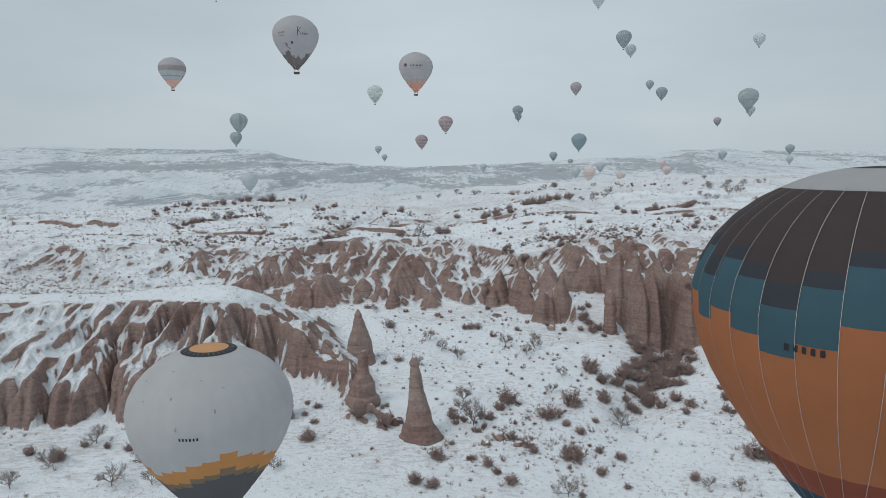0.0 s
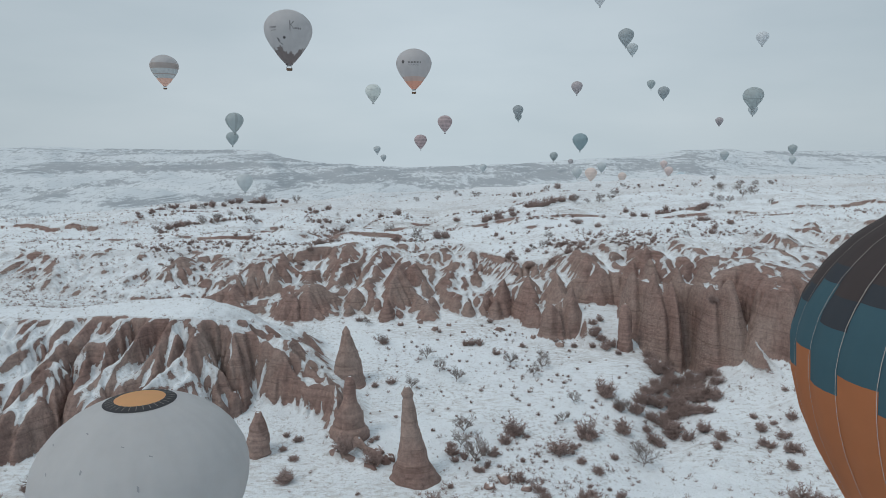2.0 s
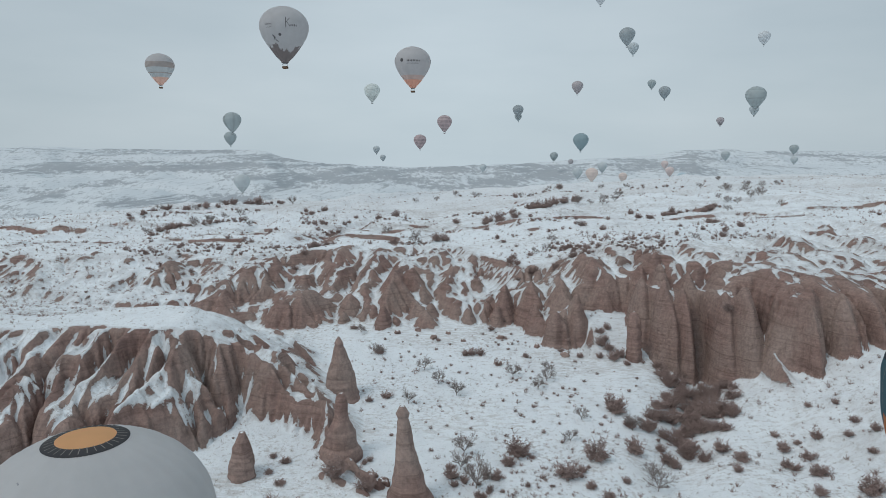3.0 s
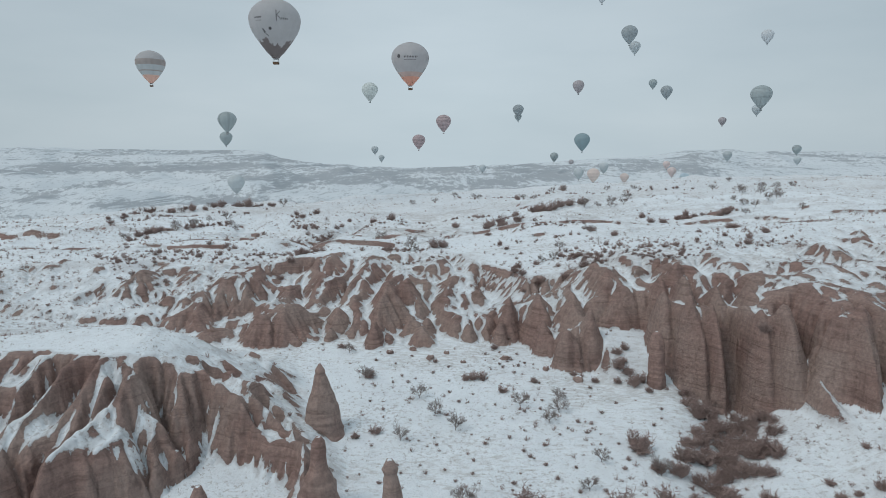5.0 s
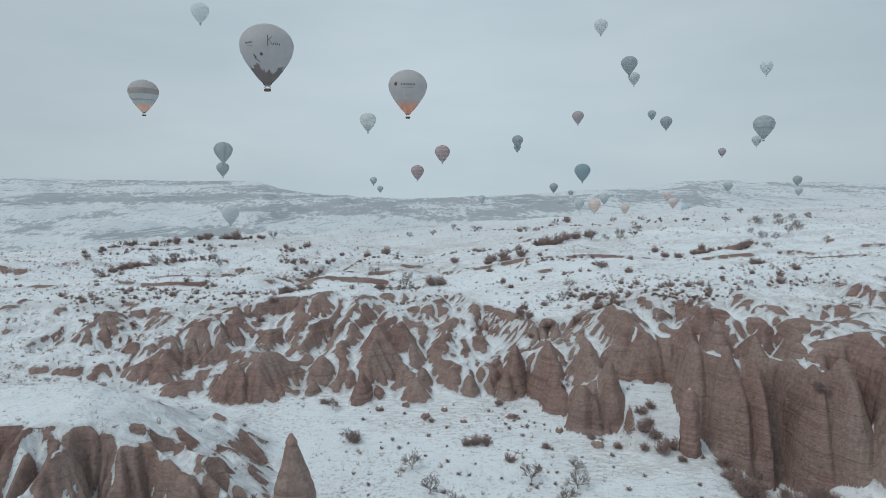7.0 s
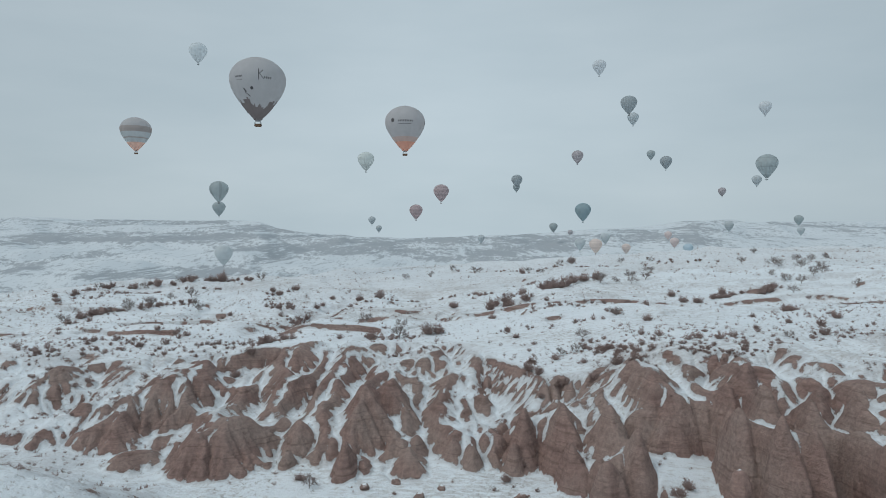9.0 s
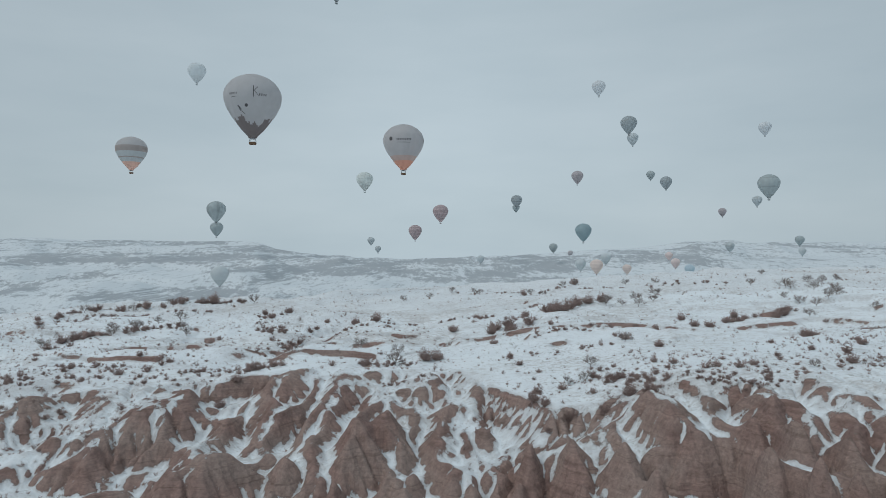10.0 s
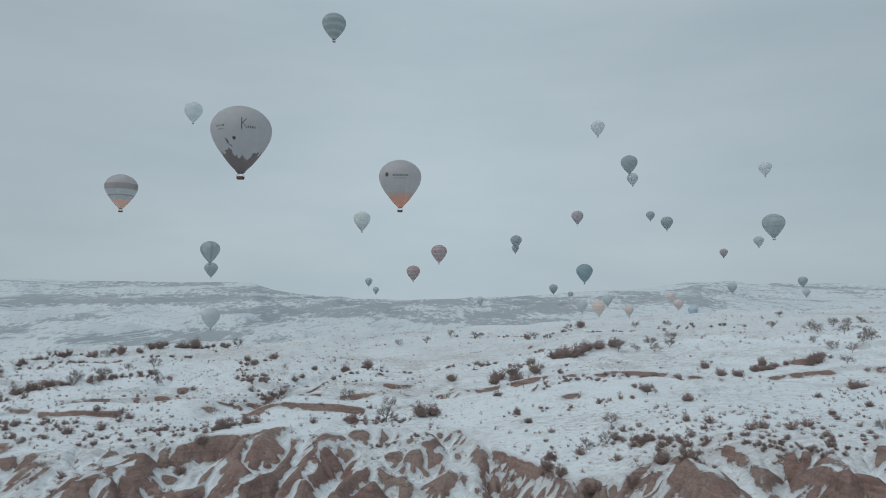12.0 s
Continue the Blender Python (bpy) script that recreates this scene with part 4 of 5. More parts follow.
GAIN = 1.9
# the air's haze over distant balloons is already mixed into these fabric colours
HAZED_TINT = {
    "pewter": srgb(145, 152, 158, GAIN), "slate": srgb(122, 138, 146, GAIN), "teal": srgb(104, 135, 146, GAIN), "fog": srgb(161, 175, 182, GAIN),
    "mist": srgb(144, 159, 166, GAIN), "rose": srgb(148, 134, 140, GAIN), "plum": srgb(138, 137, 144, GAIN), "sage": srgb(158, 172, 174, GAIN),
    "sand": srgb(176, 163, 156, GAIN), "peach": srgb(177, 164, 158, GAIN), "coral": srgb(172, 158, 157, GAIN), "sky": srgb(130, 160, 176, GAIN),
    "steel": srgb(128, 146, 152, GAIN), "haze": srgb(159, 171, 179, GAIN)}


def all_one(gore, az, t):
    return 0


def darker(c, k=0.72):
    return tuple(v * k for v in c)


def dark_hem(gore, az, t):
    return 1 if t > 0.74 else 0


def hoops(gore, az, t):
    return 1 if (0.30 < t < 0.325 or 0.60 < t < 0.635 or t > 0.90) else 0


def bands(gore, az, t):
    return int(t * 11) % 2


def staves(gore, az, t):
    return 1 if gore % 4 == 0 else 0


# the pale balloon with a dark landscape printed round its foot
def skyline_paint(gore, az, t):
    town = 0.815 + 0.05 * math.sin(az * 19) + 0.025 * math.sin(az * 57 + 1) - 0.03 * (int(az * 60) % 3 == 0)
    return 1 if t > town else 0


skyline = balloon((-85, 386, 115.5), 26, [HAZED_TINT["pewter"], srgb(100, 96, 98, 2.0)], skyline_paint,
                  "pale grey hot air balloon with dark skyline print", 24, 44, None, None, 0.09, 0, False, 0.008)
MAT_PRINT = plain("grey_print", (0.11, 0.105, 0.11), 0.75)
lettering(skyline, 26, 0.905, 0.958, 0.475, 0.495, 7, 24, 0.008, MAT_PRINT)
lettering(skyline, 26, 0.912, 0.955, 0.520, 0.528, 5, 24, 0.008, MAT_PRINT)
panel(skyline, 26, "emblem", 1.045, 1.050, 0.40, 0.53, MAT_PRINT, 24, 0.008, 0.01)
panel(skyline, 26, "emblem", 1.050, 1.072, 0.43, 0.44, MAT_PRINT, 24, 0.008, -0.05)
panel(skyline, 26, "emblem", 1.052, 1.075, 0.48, 0.49, MAT_PRINT, 24, 0.008, 0.06)
lettering(skyline, 26, 1.078, 1.125, 0.485, 0.510, 4, 24, 0.008, MAT_PRINT)
disc_panel(skyline, 26, "disc_print", 1.005, 0.625, 0.75, MAT_PRINT, 24, 0.008, "dark round print")
panel(skyline, 26, "motif", 0.945, 0.968, 0.640, 0.655, MAT_PRINT, 24, 0.008, 0.04)
panel(skyline, 26, "motif", 0.952, 0.960, 0.630, 0.690, MAT_PRINT, 24, 0.008, 0.02)
panel(skyline, 26, "motif", 0.966, 0.985, 0.700, 0.715, MAT_PRINT, 24, 0.008, 0.03)


def sunset_paint(gore, az, t):
    return 0 if t < 0.74 else 1 if t < 0.83 else 2


sunset = balloon((-20, 463, 109.5), 23.5, [HAZED_TINT["pewter"], srgb(158, 142, 138, GAIN), srgb(186, 132, 112, GAIN)], sunset_paint,
                 "grey hot air balloon with orange foot and dark lettering", 24, 40, None, None, 0.09, 0, False, 0.010)
lettering(sunset, 23.5, 0.955, 1.075, 0.475, 0.505, 9, 24, 0.010, MAT_PRINT)
panel(sunset, 23.5, "underline", 0.955, 1.06, 0.535, 0.541, MAT_PRINT, 24, 0.010)
disc_panel(sunset, 23.5, "emblem", 0.905, 0.475, 1.1, MAT_PRINT, 24, 0.010, "dark round emblem")
disc_panel(sunset, 23.5, "emblem", 0.235, 0.475, 1.1, MAT_PRINT, 24, 0.010, "dark round emblem")


def banded_paint(gore, az, t):
    for k, lim in enumerate((0.42, 0.54, 0.66, 0.70, 0.79)):
        if t < lim:
            return (0, 1, 2, 1, 2)[k]
    return 3


balloon((-252, 622, 131), 24.5, [HAZED_TINT["pewter"], srgb(132, 130, 130, GAIN), HAZED_TINT["mist"], srgb(190, 150, 136, GAIN)], banded_paint,
        "grey banded hot air balloon with orange foot", 24, 36, None, None, 0.09, 0, False, 0.010)

SKY_NEAR = [
    (-298, 888, 272, 22, "fog", dark_hem), (-96, 694, 297, 22, "steel", bands), (-99, 950, 146, 22, "sage", dark_hem), (1, 1013, 108, 22, "rose", bands),
    (-41, 1168, 87, 22, "rose", bands), (-285, 922, 104, 24, "steel", staves), (-350, 1114, 90, 20, "steel", all_one), (137, 1259, 146, 20, "slate", hoops),
    (187, 1706, 167, 18, "steel", all_one), (234, 1201, 182, 20, "plum", all_one), (214, 1063, 83, 24, "teal", all_one), (256, 971, 225, 22, "slate", all_one),
    (343, 1250, 256, 20, "mist", all_one), (499, 1639, 240, 20, "steel", all_one), (423, 1311, 185, 22, "slate", all_one), (375, 830, 127, 24, "steel", hoops),
    (666, 1461, 164, 20, "mist", all_one), (648, 1590, 149, 18, "plum", dark_hem), (258, 1148, 321, 22, "haze", all_one), (578, 1248, 275, 22, "haze", all_one)]
SKY_FAR = [
    (-172, 1714, 86, 18, "mist", all_one), (-183, 2009, 69, 18, "mist", all_one), (270, 1653, 68, 20, "steel", dark_hem), (81, 1397, 41, 20, "mist", all_one),
    (358, 1893, 56, 20, "plum", all_one), (649, 1554, 69, 20, "mist", bands), (805, 1552, 83, 20, "steel", all_one), (-219, 740, 27, 24, "mist", dark_hem),
    (213, 976, 33, 24, "sand", bands), (337, 1268, 24, 22, "peach", bands), (457, 1395, 48, 20, "coral", all_one), (424, 1266, 35, 22, "coral", all_one),
    (413, 1170, 25, 22, "sky", all_one), (215, 1088, 34, 22, "mist", all_one), (274, 1169, 43, 22, "mist", dark_hem), (723, 1393, 57, 20, "mist", all_one)]
WORDS = {"fog": "faint whitish", "haze": "faint hazy grey", "steel": "steel grey", "sage": "pale sage grey", "rose": "dusty rose", "slate": "slate grey", "plum": "plum grey",
         "teal": "teal blue", "mist": "pale misty grey", "sand": "hazy orange", "peach": "peach coloured", "coral": "coral red", "sky": "sky blue"}
PATTERN = {all_one: "plain", dark_hem: "dark-hemmed", bands: "banded", staves: "vertically striped", hoops: "two-hooped"}
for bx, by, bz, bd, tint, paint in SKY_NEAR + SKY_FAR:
    # fog colour blended in as painted haze, more for low ones, baskets too
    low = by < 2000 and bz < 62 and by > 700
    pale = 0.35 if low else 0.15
    hazed_tone = tuple((1 - pale) * a + pale * b for a, b in zip(HAZED_TINT[tint], HAZED_TINT["fog"]))
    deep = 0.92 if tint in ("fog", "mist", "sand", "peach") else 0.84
    balloon((bx, by, bz), bd * (0.74 if low else 1.0), [hazed_tone, darker(hazed_tone, deep)], paint,
            WORDS[tint] + " " + PATTERN[paint] + " hot air balloon in the mist", 20, 24, None, None, 0.10, bx * 7 % 360, False, 0.012, fabric(darker(hazed_tone, 0.7)))


# ---- rock spires and boulders ----
def rock_spire(x, y, base_z, height, profile, seed, lean=(0.0, 0.0), label=""):
    """A turned and weathered spire; profile gives its radius from the foot up."""
    rows, sides = 44, 30
    hs = np.linspace(0, 1, rows)
    rad = np.interp(hs, [p[0] for p in profile], [p[1] for p in profile])
    H, A = np.meshgrid(hs, np.linspace(0, 2 * np.pi, sides, endpoint=False), indexing="ij")
    n1 = fbm(np.cos(A) * 1.6 + seed, np.sin(A) * 1.6 + H * 3, seed, 3) - 0.5
    n2 = fbm(np.cos(A) * 4 + seed, np.sin(A) * 4 + H * 14, seed + 5, 3) - 0.5
    strata = fbm(H * height * 1.3 + seed, 0 * H + seed, seed + 9, 3) - 0.5
    Rr = rad[:, None] * (1 + 0.40 * n1 + 0.20 * n2 + 0.22 * strata) + 0.03
    X = Rr * np.cos(A) + lean[0] * H ** 1.3
    Y = Rr * np.sin(A) + lean[1] * H ** 1.3
    Z = H * height + 0.12 * n2
    verts = np.stack([X, Y, Z], -1).reshape(-1, 3).tolist()
    faces = [(i * sides + k, i * sides + (k + 1) % sides, (i + 1) * sides + (k + 1) % sides, (i + 1) * sides + k) for i in range(rows - 1) for k in range(sides)]
    faces.append(tuple(range((rows - 1) * sides, rows * sides)))
    ob = link_mesh("rock_spire", verts, faces, [MAT_SPIRE])
    ob.location = (x, y, base_z)
    return tagged(ob, label, "rock spire", "tuff spires in the valley")


rock_spire(-19.3, 145, 0.6, 12.2, [(0, 3.6), (0.1, 3.1), (0.35, 2.5), (0.62, 1.75), (0.78, 1.05), (0.86, 0.75), (0.90, 0.85), (1, 0.12)], 3, (-0.3, 0),
           "tall pointed brown tuff spire in the snow")
rock_spire(-15.9, 123.4, -1.2, 10.6, [(0, 3.4), (0.12, 2.9), (0.4, 2.2), (0.55, 1.3), (0.7, 1.0), (0.84, 0.95), (0.93, 0.85), (1, 0.3)], 8, (0.1, 0),
           "blunt brown tuff spire with a broad foot")
rock_spire(-4.4, 111.5, -4.2, 16.0, [(0, 4.6), (0.1, 3.7), (0.25, 2.5), (0.45, 1.7), (0.7, 1.15), (0.86, 0.85), (0.89, 0.70), (0.93, 1.0), (1, 0.35)], 14, (-1.0, 0),
           "slender brown tuff spire with a dark cap")
rock_spire(41.9, 162.5, 1.6, 12.0, [(0, 1.7), (0.1, 1.75), (0.5, 1.5), (0.85, 1.25), (0.96, 0.8), (1, 0.12)], 21, (-0.2, 0.6),
           "straight reddish tuff pillar before the cliff")
rock_spire(-30.3, 118, -2.2, 7.4, [(0, 2.0), (0.3, 1.9), (0.7, 1.3), (1, 0.4)], 27, (0.3, 0), "short rounded tuff stump beside the spires")
rock_spire(74.0, 150, 4.0, 10.0, [(0, 2.2), (0.4, 1.7), (0.8, 1.1), (1, 0.4)], 33, (0.2, 0.3), "narrow tuff pillar at the cliff foot")
rock_spire(66.5, 150, 6.5, 6.0, [(0, 2.0), (0.4, 1.4), (0.8, 0.8), (1, 0.2)], 39, (0.0, 0.3), "small pointed tuff spire on the snow bank")


def boulder(x, y, size, seed):
    bm = bmesh.new()
    bmesh.ops.create_icosphere(bm, subdivisions=3, radius=1.0)
    for v in bm.verts:
        n = noise.noise(v.co * 1.4 + Vector((seed, 0, 0))) * 0.45 + noise.noise(v.co * 3.5 + Vector((0, seed, 0))) * 0.18
        v.co = v.co * (1 + n)
        v.co.z *= 0.75
    me = bpy.data.meshes.new("boulder")
    bm.to_mesh(me)
    bm.free()
    me.polygons.foreach_set("use_smooth", np.ones(len(me.polygons), bool))
    me.materials.append(MAT_SPIRE)
    ob = new("boulder", me)
    ob.matrix_world = pose(x, y, float(land(x, y)) + size * 0.12, 0, 0, seed * 47) @ Matrix.Diagonal((size * 0.6, size * 0.5, size * 0.55, 1))
    tagged(ob, "brown tuff boulder half sunk in snow", "boulder", "boulders in the valley")


for k, (bx, by, bs) in enumerate([(9.5, 110, 2.0), (7.0, 108, 1.5), (12.5, 107, 1.3), (-2.0, 178, 1.6), (1.5, 181, 1.2), (-6, 183, 1.4), (14, 178, 1.5),
                                  (27.5, 166, 2.0), (-8.5, 116, 1.8), (-10.5, 117.5, 1.5), (-6.6, 114, 2.0), (22, 172, 1.4), (-11, 181, 1.6), (5, 176, 1.0)]):
    boulder(bx, by, bs, k + 2)


# ---- shrubs, bare trees and dry grass ----
def spike(verts, faces, p, q, w):
    """A three-sided twig from p to its tip q."""
    ax = q - p
    u = ax.orthogonal().normalized() * w
    v = ax.normalized().cross(u)
    n = len(verts)
    verts += [tuple(p + u), tuple(p - 0.5 * u + 0.87 * v), tuple(p - 0.5 * u - 0.87 * v), tuple(q)]
    faces += [(n, n + 1, n + 3), (n + 1, n + 2, n + 3), (n + 2, n, n + 3)]


def shrub_geometry(rng, stems, per, spread, tall, thick=0.018):
    """A thicket of stems and twigs, about one metre wide and tall * 1 m high."""
    verts, faces = [], []
    for _ in range(stems):
        a, lean = rng.uniform(0, 2 * math.pi), rng.random() ** 0.6 * 1.35
        r0 = rng.random() * 0.14
        p = Vector((r0 * math.cos(a), r0 * math.sin(a), -0.05))
        ln = rng.uniform(0.55, 1.0)
        q = p + Vector((math.cos(a) * math.sin(lean) * 0.5 * spread * ln, math.sin(a) * math.sin(lean) * 0.5 * spread * ln, ln * math.cos(lean) * tall + 0.06))
        spike(verts, faces, p, q, thick * 1.1)
        for _ in range(per):
            s = p.lerp(q, rng.uniform(0.25, 0.95))
            d = Vector((rng.uniform(-1, 1), rng.uniform(-1, 1), rng.uniform(-0.25, 0.9)))
            spike(verts, faces, s, s + d.normalized() * rng.uniform(0.10, 0.26), thick)
    return verts, faces


def shrub_mesh(seed):
    rng = random.Random(seed)
    verts, faces = shrub_geometry(rng, 46, 13, rng.uniform(0.85, 1.1), rng.uniform(0.55, 0.85), 0.013)
    me = bpy.data.meshes.new("shrub")
    me.from_pydata(verts, [], faces)
    me.materials.append(MAT_SHRUB)
    return me


def tree_parts(seed):
    """Trunk and crown of a bare tree one metre tall."""
    rng = random.Random(seed)
    tv, tf, cv, cf = [], [], [], []
    fork = Vector((rng.uniform(-0.04, 0.04), rng.uniform(-0.04, 0.04), rng.uniform(0.08, 0.16)))
    tube(tv, tf, Vector((0, 0, -0.06)), fork, 0.024, 6, 0.018)

    def grow(p, d, ln, r, depth):
        q = p + d * ln
        if depth < 2:
            tube(cv, cf, p, q, r, 4, r * 0.6)
        else:
            spike(cv, cf, p, q, max(r, 0.0042))
        if depth > 3:
            return
        for _ in range((5, 4, 4, 2)[depth]):
            e = (d + Vector((rng.uniform(-1, 1), rng.uniform(-1, 1), rng.uniform(-0.45, 0.7))) * 0.85).normalized()
            grow(p.lerp(q, rng.uniform(0.45, 1.0)), e, ln * rng.uniform(0.5, 0.75), r * 0.6, depth + 1)

    for k in range(7):
        a = 2 * math.pi * (k + rng.random()) / 7
        d = Vector((math.cos(a) * 0.8, math.sin(a) * 0.8, rng.uniform(0.15, 1.25))).normalized()
        grow(fork, d, rng.uniform(0.28, 0.38), 0.013, 0)
    out = []
    for nm, v, f in (("trunk", tv, tf), ("crown", cv, cf)):
        me = bpy.data.meshes.new(nm)
        me.from_pydata(v, [], f)
        me.materials.append(MAT_TREE)
        out.append(me)
    return out


SHRUB_MESHES = [shrub_mesh(100 + k) for k in range(9)]
TREE_MESHES = [tree_parts(200 + k) for k in range(7)]
veg = random.Random(77)
PLANTED = []


def shrub(x, y, width, label, group):
    ob = new("shrub", SHRUB_MESHES[veg.randrange(9)])
    h = width * veg.uniform(0.85, 1.2)
    ob.matrix_world = pose(x, y, -0.03, veg.uniform(-6, 6), veg.uniform(-6, 6), veg.uniform(0, 360)) @ Matrix.Diagonal((width, width, h, 1))
    PLANTED.append(ob)
    return tagged(ob, label, "shrub", group)


def bare_tree(x, y, tall, label, group):
    trunk, crown = TREE_MESHES[veg.randrange(7)]
    thing = new("bare_tree")
    thing.matrix_world = pose(x, y, 0, 0, 0, veg.uniform(0, 360)) @ Matrix.Diagonal((tall * 0.85, tall * 0.85, tall * 0.95, 1))
    for nm, me in (("trunk", trunk), ("crown", crown)):
        ob = new(nm, me)
        ob.parent = thing
    PLANTED.append(thing)
    return tagged(thing, label, "tree", group)


VALLEY_SHRUBS = [
    (-15.8, 116.3, 4.6), (-10.8, 113.8, 3.9), (-23.9, 109.7, 4.0), (-24.6, 121.7, 2.0), (-26.4, 118.7, 1.7), (-24.0, 116.1, 2.1), (-63.4, 102.3, 4.1),
    (-61.5, 106.8, 1.9), (-57.4, 106.4, 1.6), (-14.1, 168.1, 3.2), (12.2, 124.1, 4.6), (1.5, 117.9, 3.1), (19.3, 118.0, 5.0), (11.7, 109.8, 2.7),
    (8.2, 117.1, 2.5), (31.7, 138.5, 4.7), (24.6, 122.9, 5.0), (31.8, 125.8, 4.1), (42.7, 124.5, 2.8), (46.0, 126.0, 3.3), (47.5, 122.0, 3.0),
    (55.0, 124.0, 2.5), (57.6, 121.4, 2.5), (54.4, 119.4, 2.4), (54.5, 112.6, 2.6), (51.5, 104.2, 4.6), (53.8, 103.0, 4.2), (-1.2, 103.3, 3.3),
    (21.2, 102.5, 4.1), (14.9, 104.5, 2.2),
    (-69.5, 104.3, 2.6), (-53.1, 105.4, 2.6), (-4.5, 95.1, 3.0), (-1.9, 94.3, 2.6), (10.1, 94.8, 3.0), (24.7, 98.0, 2.4),
    (10.6, 121.2, 3.2), (45.6, 119.1, 2.0), (27.6, 93.9, 1.6), (38.8, 96.5, 2.2), (4.4, 102.5, 2.2), (-26.8, 123.4, 1.6), (-11.2, 122.3, 1.5),
    (53.5, 120.2, 2.0), (55.4, 125.2, 2.0), (55.6, 128.4, 1.8), (57.6, 125.1, 1.6), (60.6, 124.8, 2.4), (64.5, 122.9, 1.8), (67.0, 125.6, 2.0), (67.6, 121.2, 2.2), (57.0, 117.1, 3.4), (60.8, 110.8, 4.2), (65.0, 117.6, 1.8), (48.2, 134.3, 1.8), (67.2, 131.1, 1.6), (63.7, 133.3, 1.5)]
ALCOVE_SHRUBS = [
    (6.8, 166.5, 2.8), (8.6, 166.9, 2.6), (5.2, 166.2, 2.2), (12.0, 160.8, 2.5), (18.6, 164.9, 1.9), (27.2, 168.9, 1.9), (30.8, 165.4, 2.1),
    (35.6, 166.9, 3.2), (37.4, 162.1, 3.5), (38.9, 163.2, 3.0), (31.7, 139.7, 4.6), (-13.7, 143.3, 1.9), (-10.6, 144.9, 2.4), (12.4, 183.9, 2.1),
    (36.6, 168.0, 2.4), (36.2, 170.5, 2.6), (38.2, 172.0, 2.4), (37.0, 165.5, 3.0), (34.5, 163.0, 2.0), (39.8, 160.0, 2.2), (15.5, 187.0, 1.8), (-1.0, 176.0, 1.6), (-22.0, 184.0, 2.2)]
PLATEAU_SHRUBS = [
    (-99.8, 378.1, 6.8), (-104, 377, 5.0), (-127.7, 350.2, 5.2), (-120.3, 357.4, 5.1), (-110.4, 369.0, 5.2), (-111.7, 281.4, 4.5), (-109.1, 284.6, 4.6),
    (-107.0, 288.6, 3.6), (-60.9, 327.1, 3.8), (-56.4, 336.3, 4.4), (-53.8, 298.3, 2.7), (-42.9, 308.0, 2.8), (-45.0, 285.2, 2.8), (-41.4, 289.6, 3.2),
    (-42.7, 241.0, 3.5), (-39.6, 246.2, 2.9), (-43.5, 294.5, 2.6), (-41.7, 313.3, 2.8), (-52.4, 308.7, 2.6), (-64.4, 331.9, 3.2), (-40.1, 326.6, 2.8), (-73.9, 238.7, 2.6), (-123.7, 364.9, 3.4), (-44.5, 233.5, 2.9), (-46.6, 228.0, 3.2), (-16.2, 242.8, 3.6), (-20.6, 311.7, 4.3), (-29.6, 325.9, 3.8),
    (-88.3, 244.5, 2.2), (-76.2, 254.8, 2.3), (-67.9, 236.4, 1.6), (-64.3, 230.8, 1.7), (-2.1, 248.8, 4.8), (0.6, 249.5, 4.2)]
RIM_SHRUBS = [
    (37.6, 303.9, 6.5), (42.0, 304.3, 6.3), (40, 308, 6.0), (46, 311, 6.0), (50.5, 319.0, 6.3), (55, 322, 5.6), (60.2, 324.0, 5.6), (69.9, 419.6, 5.5),
    (39.4, 382.6, 4.3), (18.2, 284.9, 5.2), (22.5, 287.3, 5.0), (29.9, 304.0, 3.4), (73.8, 281.5, 3.1), (74.0, 271.5, 3.6), (78, 271.5, 3.8), (91, 284.5, 3.6),
    (95, 285.5, 3.8), (99.0, 286.2, 4.0), (103.3, 283.5, 4.2), (106, 283.5, 3.8), (91.7, 243.8, 3.6), (78.0, 219.4, 2.0), (68.6, 214.7, 1.7), (74.9, 229.8, 1.5),
    (52.0, 236.1, 3.2), (48.5, 250.9, 3.8), (45.5, 219.7, 1.8), (46.0, 212.9, 1.5), (39.0, 201.4, 3.6), (22.3, 277.3, 4.4), (16.7, 279.5, 3.8), (28.8, 288.8, 4.2), (87.8, 239.4, 3.2), (79.1, 207.6, 2.8), (91.6, 224.5, 2.8), (19.6, 211.3, 2.8), (21.3, 208.2, 2.6),
    (20.8, 215.4, 2.6), (25.4, 204.5, 2.8), (61.2, 266.6, 3.0), (19.8, 235.4, 2.4), (18.3, 242.1, 2.2), (15.8, 260.7, 2.6), (36.8, 206.2, 3.3), (31.7, 203.5, 3.3), (5.5, 289.0, 4.1)]
TREES = [
    (5.2, 115.1, 6.4), (32.6, 116.8, 4.4), (2.8, 146.1, 4.2), (25.0, 135.6, 3.3), (21.6, 128.6, 3.3), (3.0, 120.0, 3.9), (33.0, 132.3, 4.3), (-3.8, 158.3, 4.0),
    (-0.8, 151.0, 4.0), (-6.3, 142.5, 3.6), (-14.3, 167.1, 3.8), (14.7, 154.3, 4.0), (18.9, 148.2, 3.8), (21.3, 151.9, 4.3), (-60, 108, 5.0), (-38, 104, 4.4),
    (-33, 103, 4.0), (-48, 100, 5.5), (-20, 181, 3.4),
    (-63.2, 99.2, 4.6), (-50.1, 93.3, 5.0), (-65.3, 93.1, 4.2), (-44.0, 93.4, 3.8), (32.8, 120.1, 4.0), (18.1, 91.1, 4.4), (-27.1, 98.7, 3.6), (44.6, 94.2, 2.6), (40.1, 94.4, 2.8)]
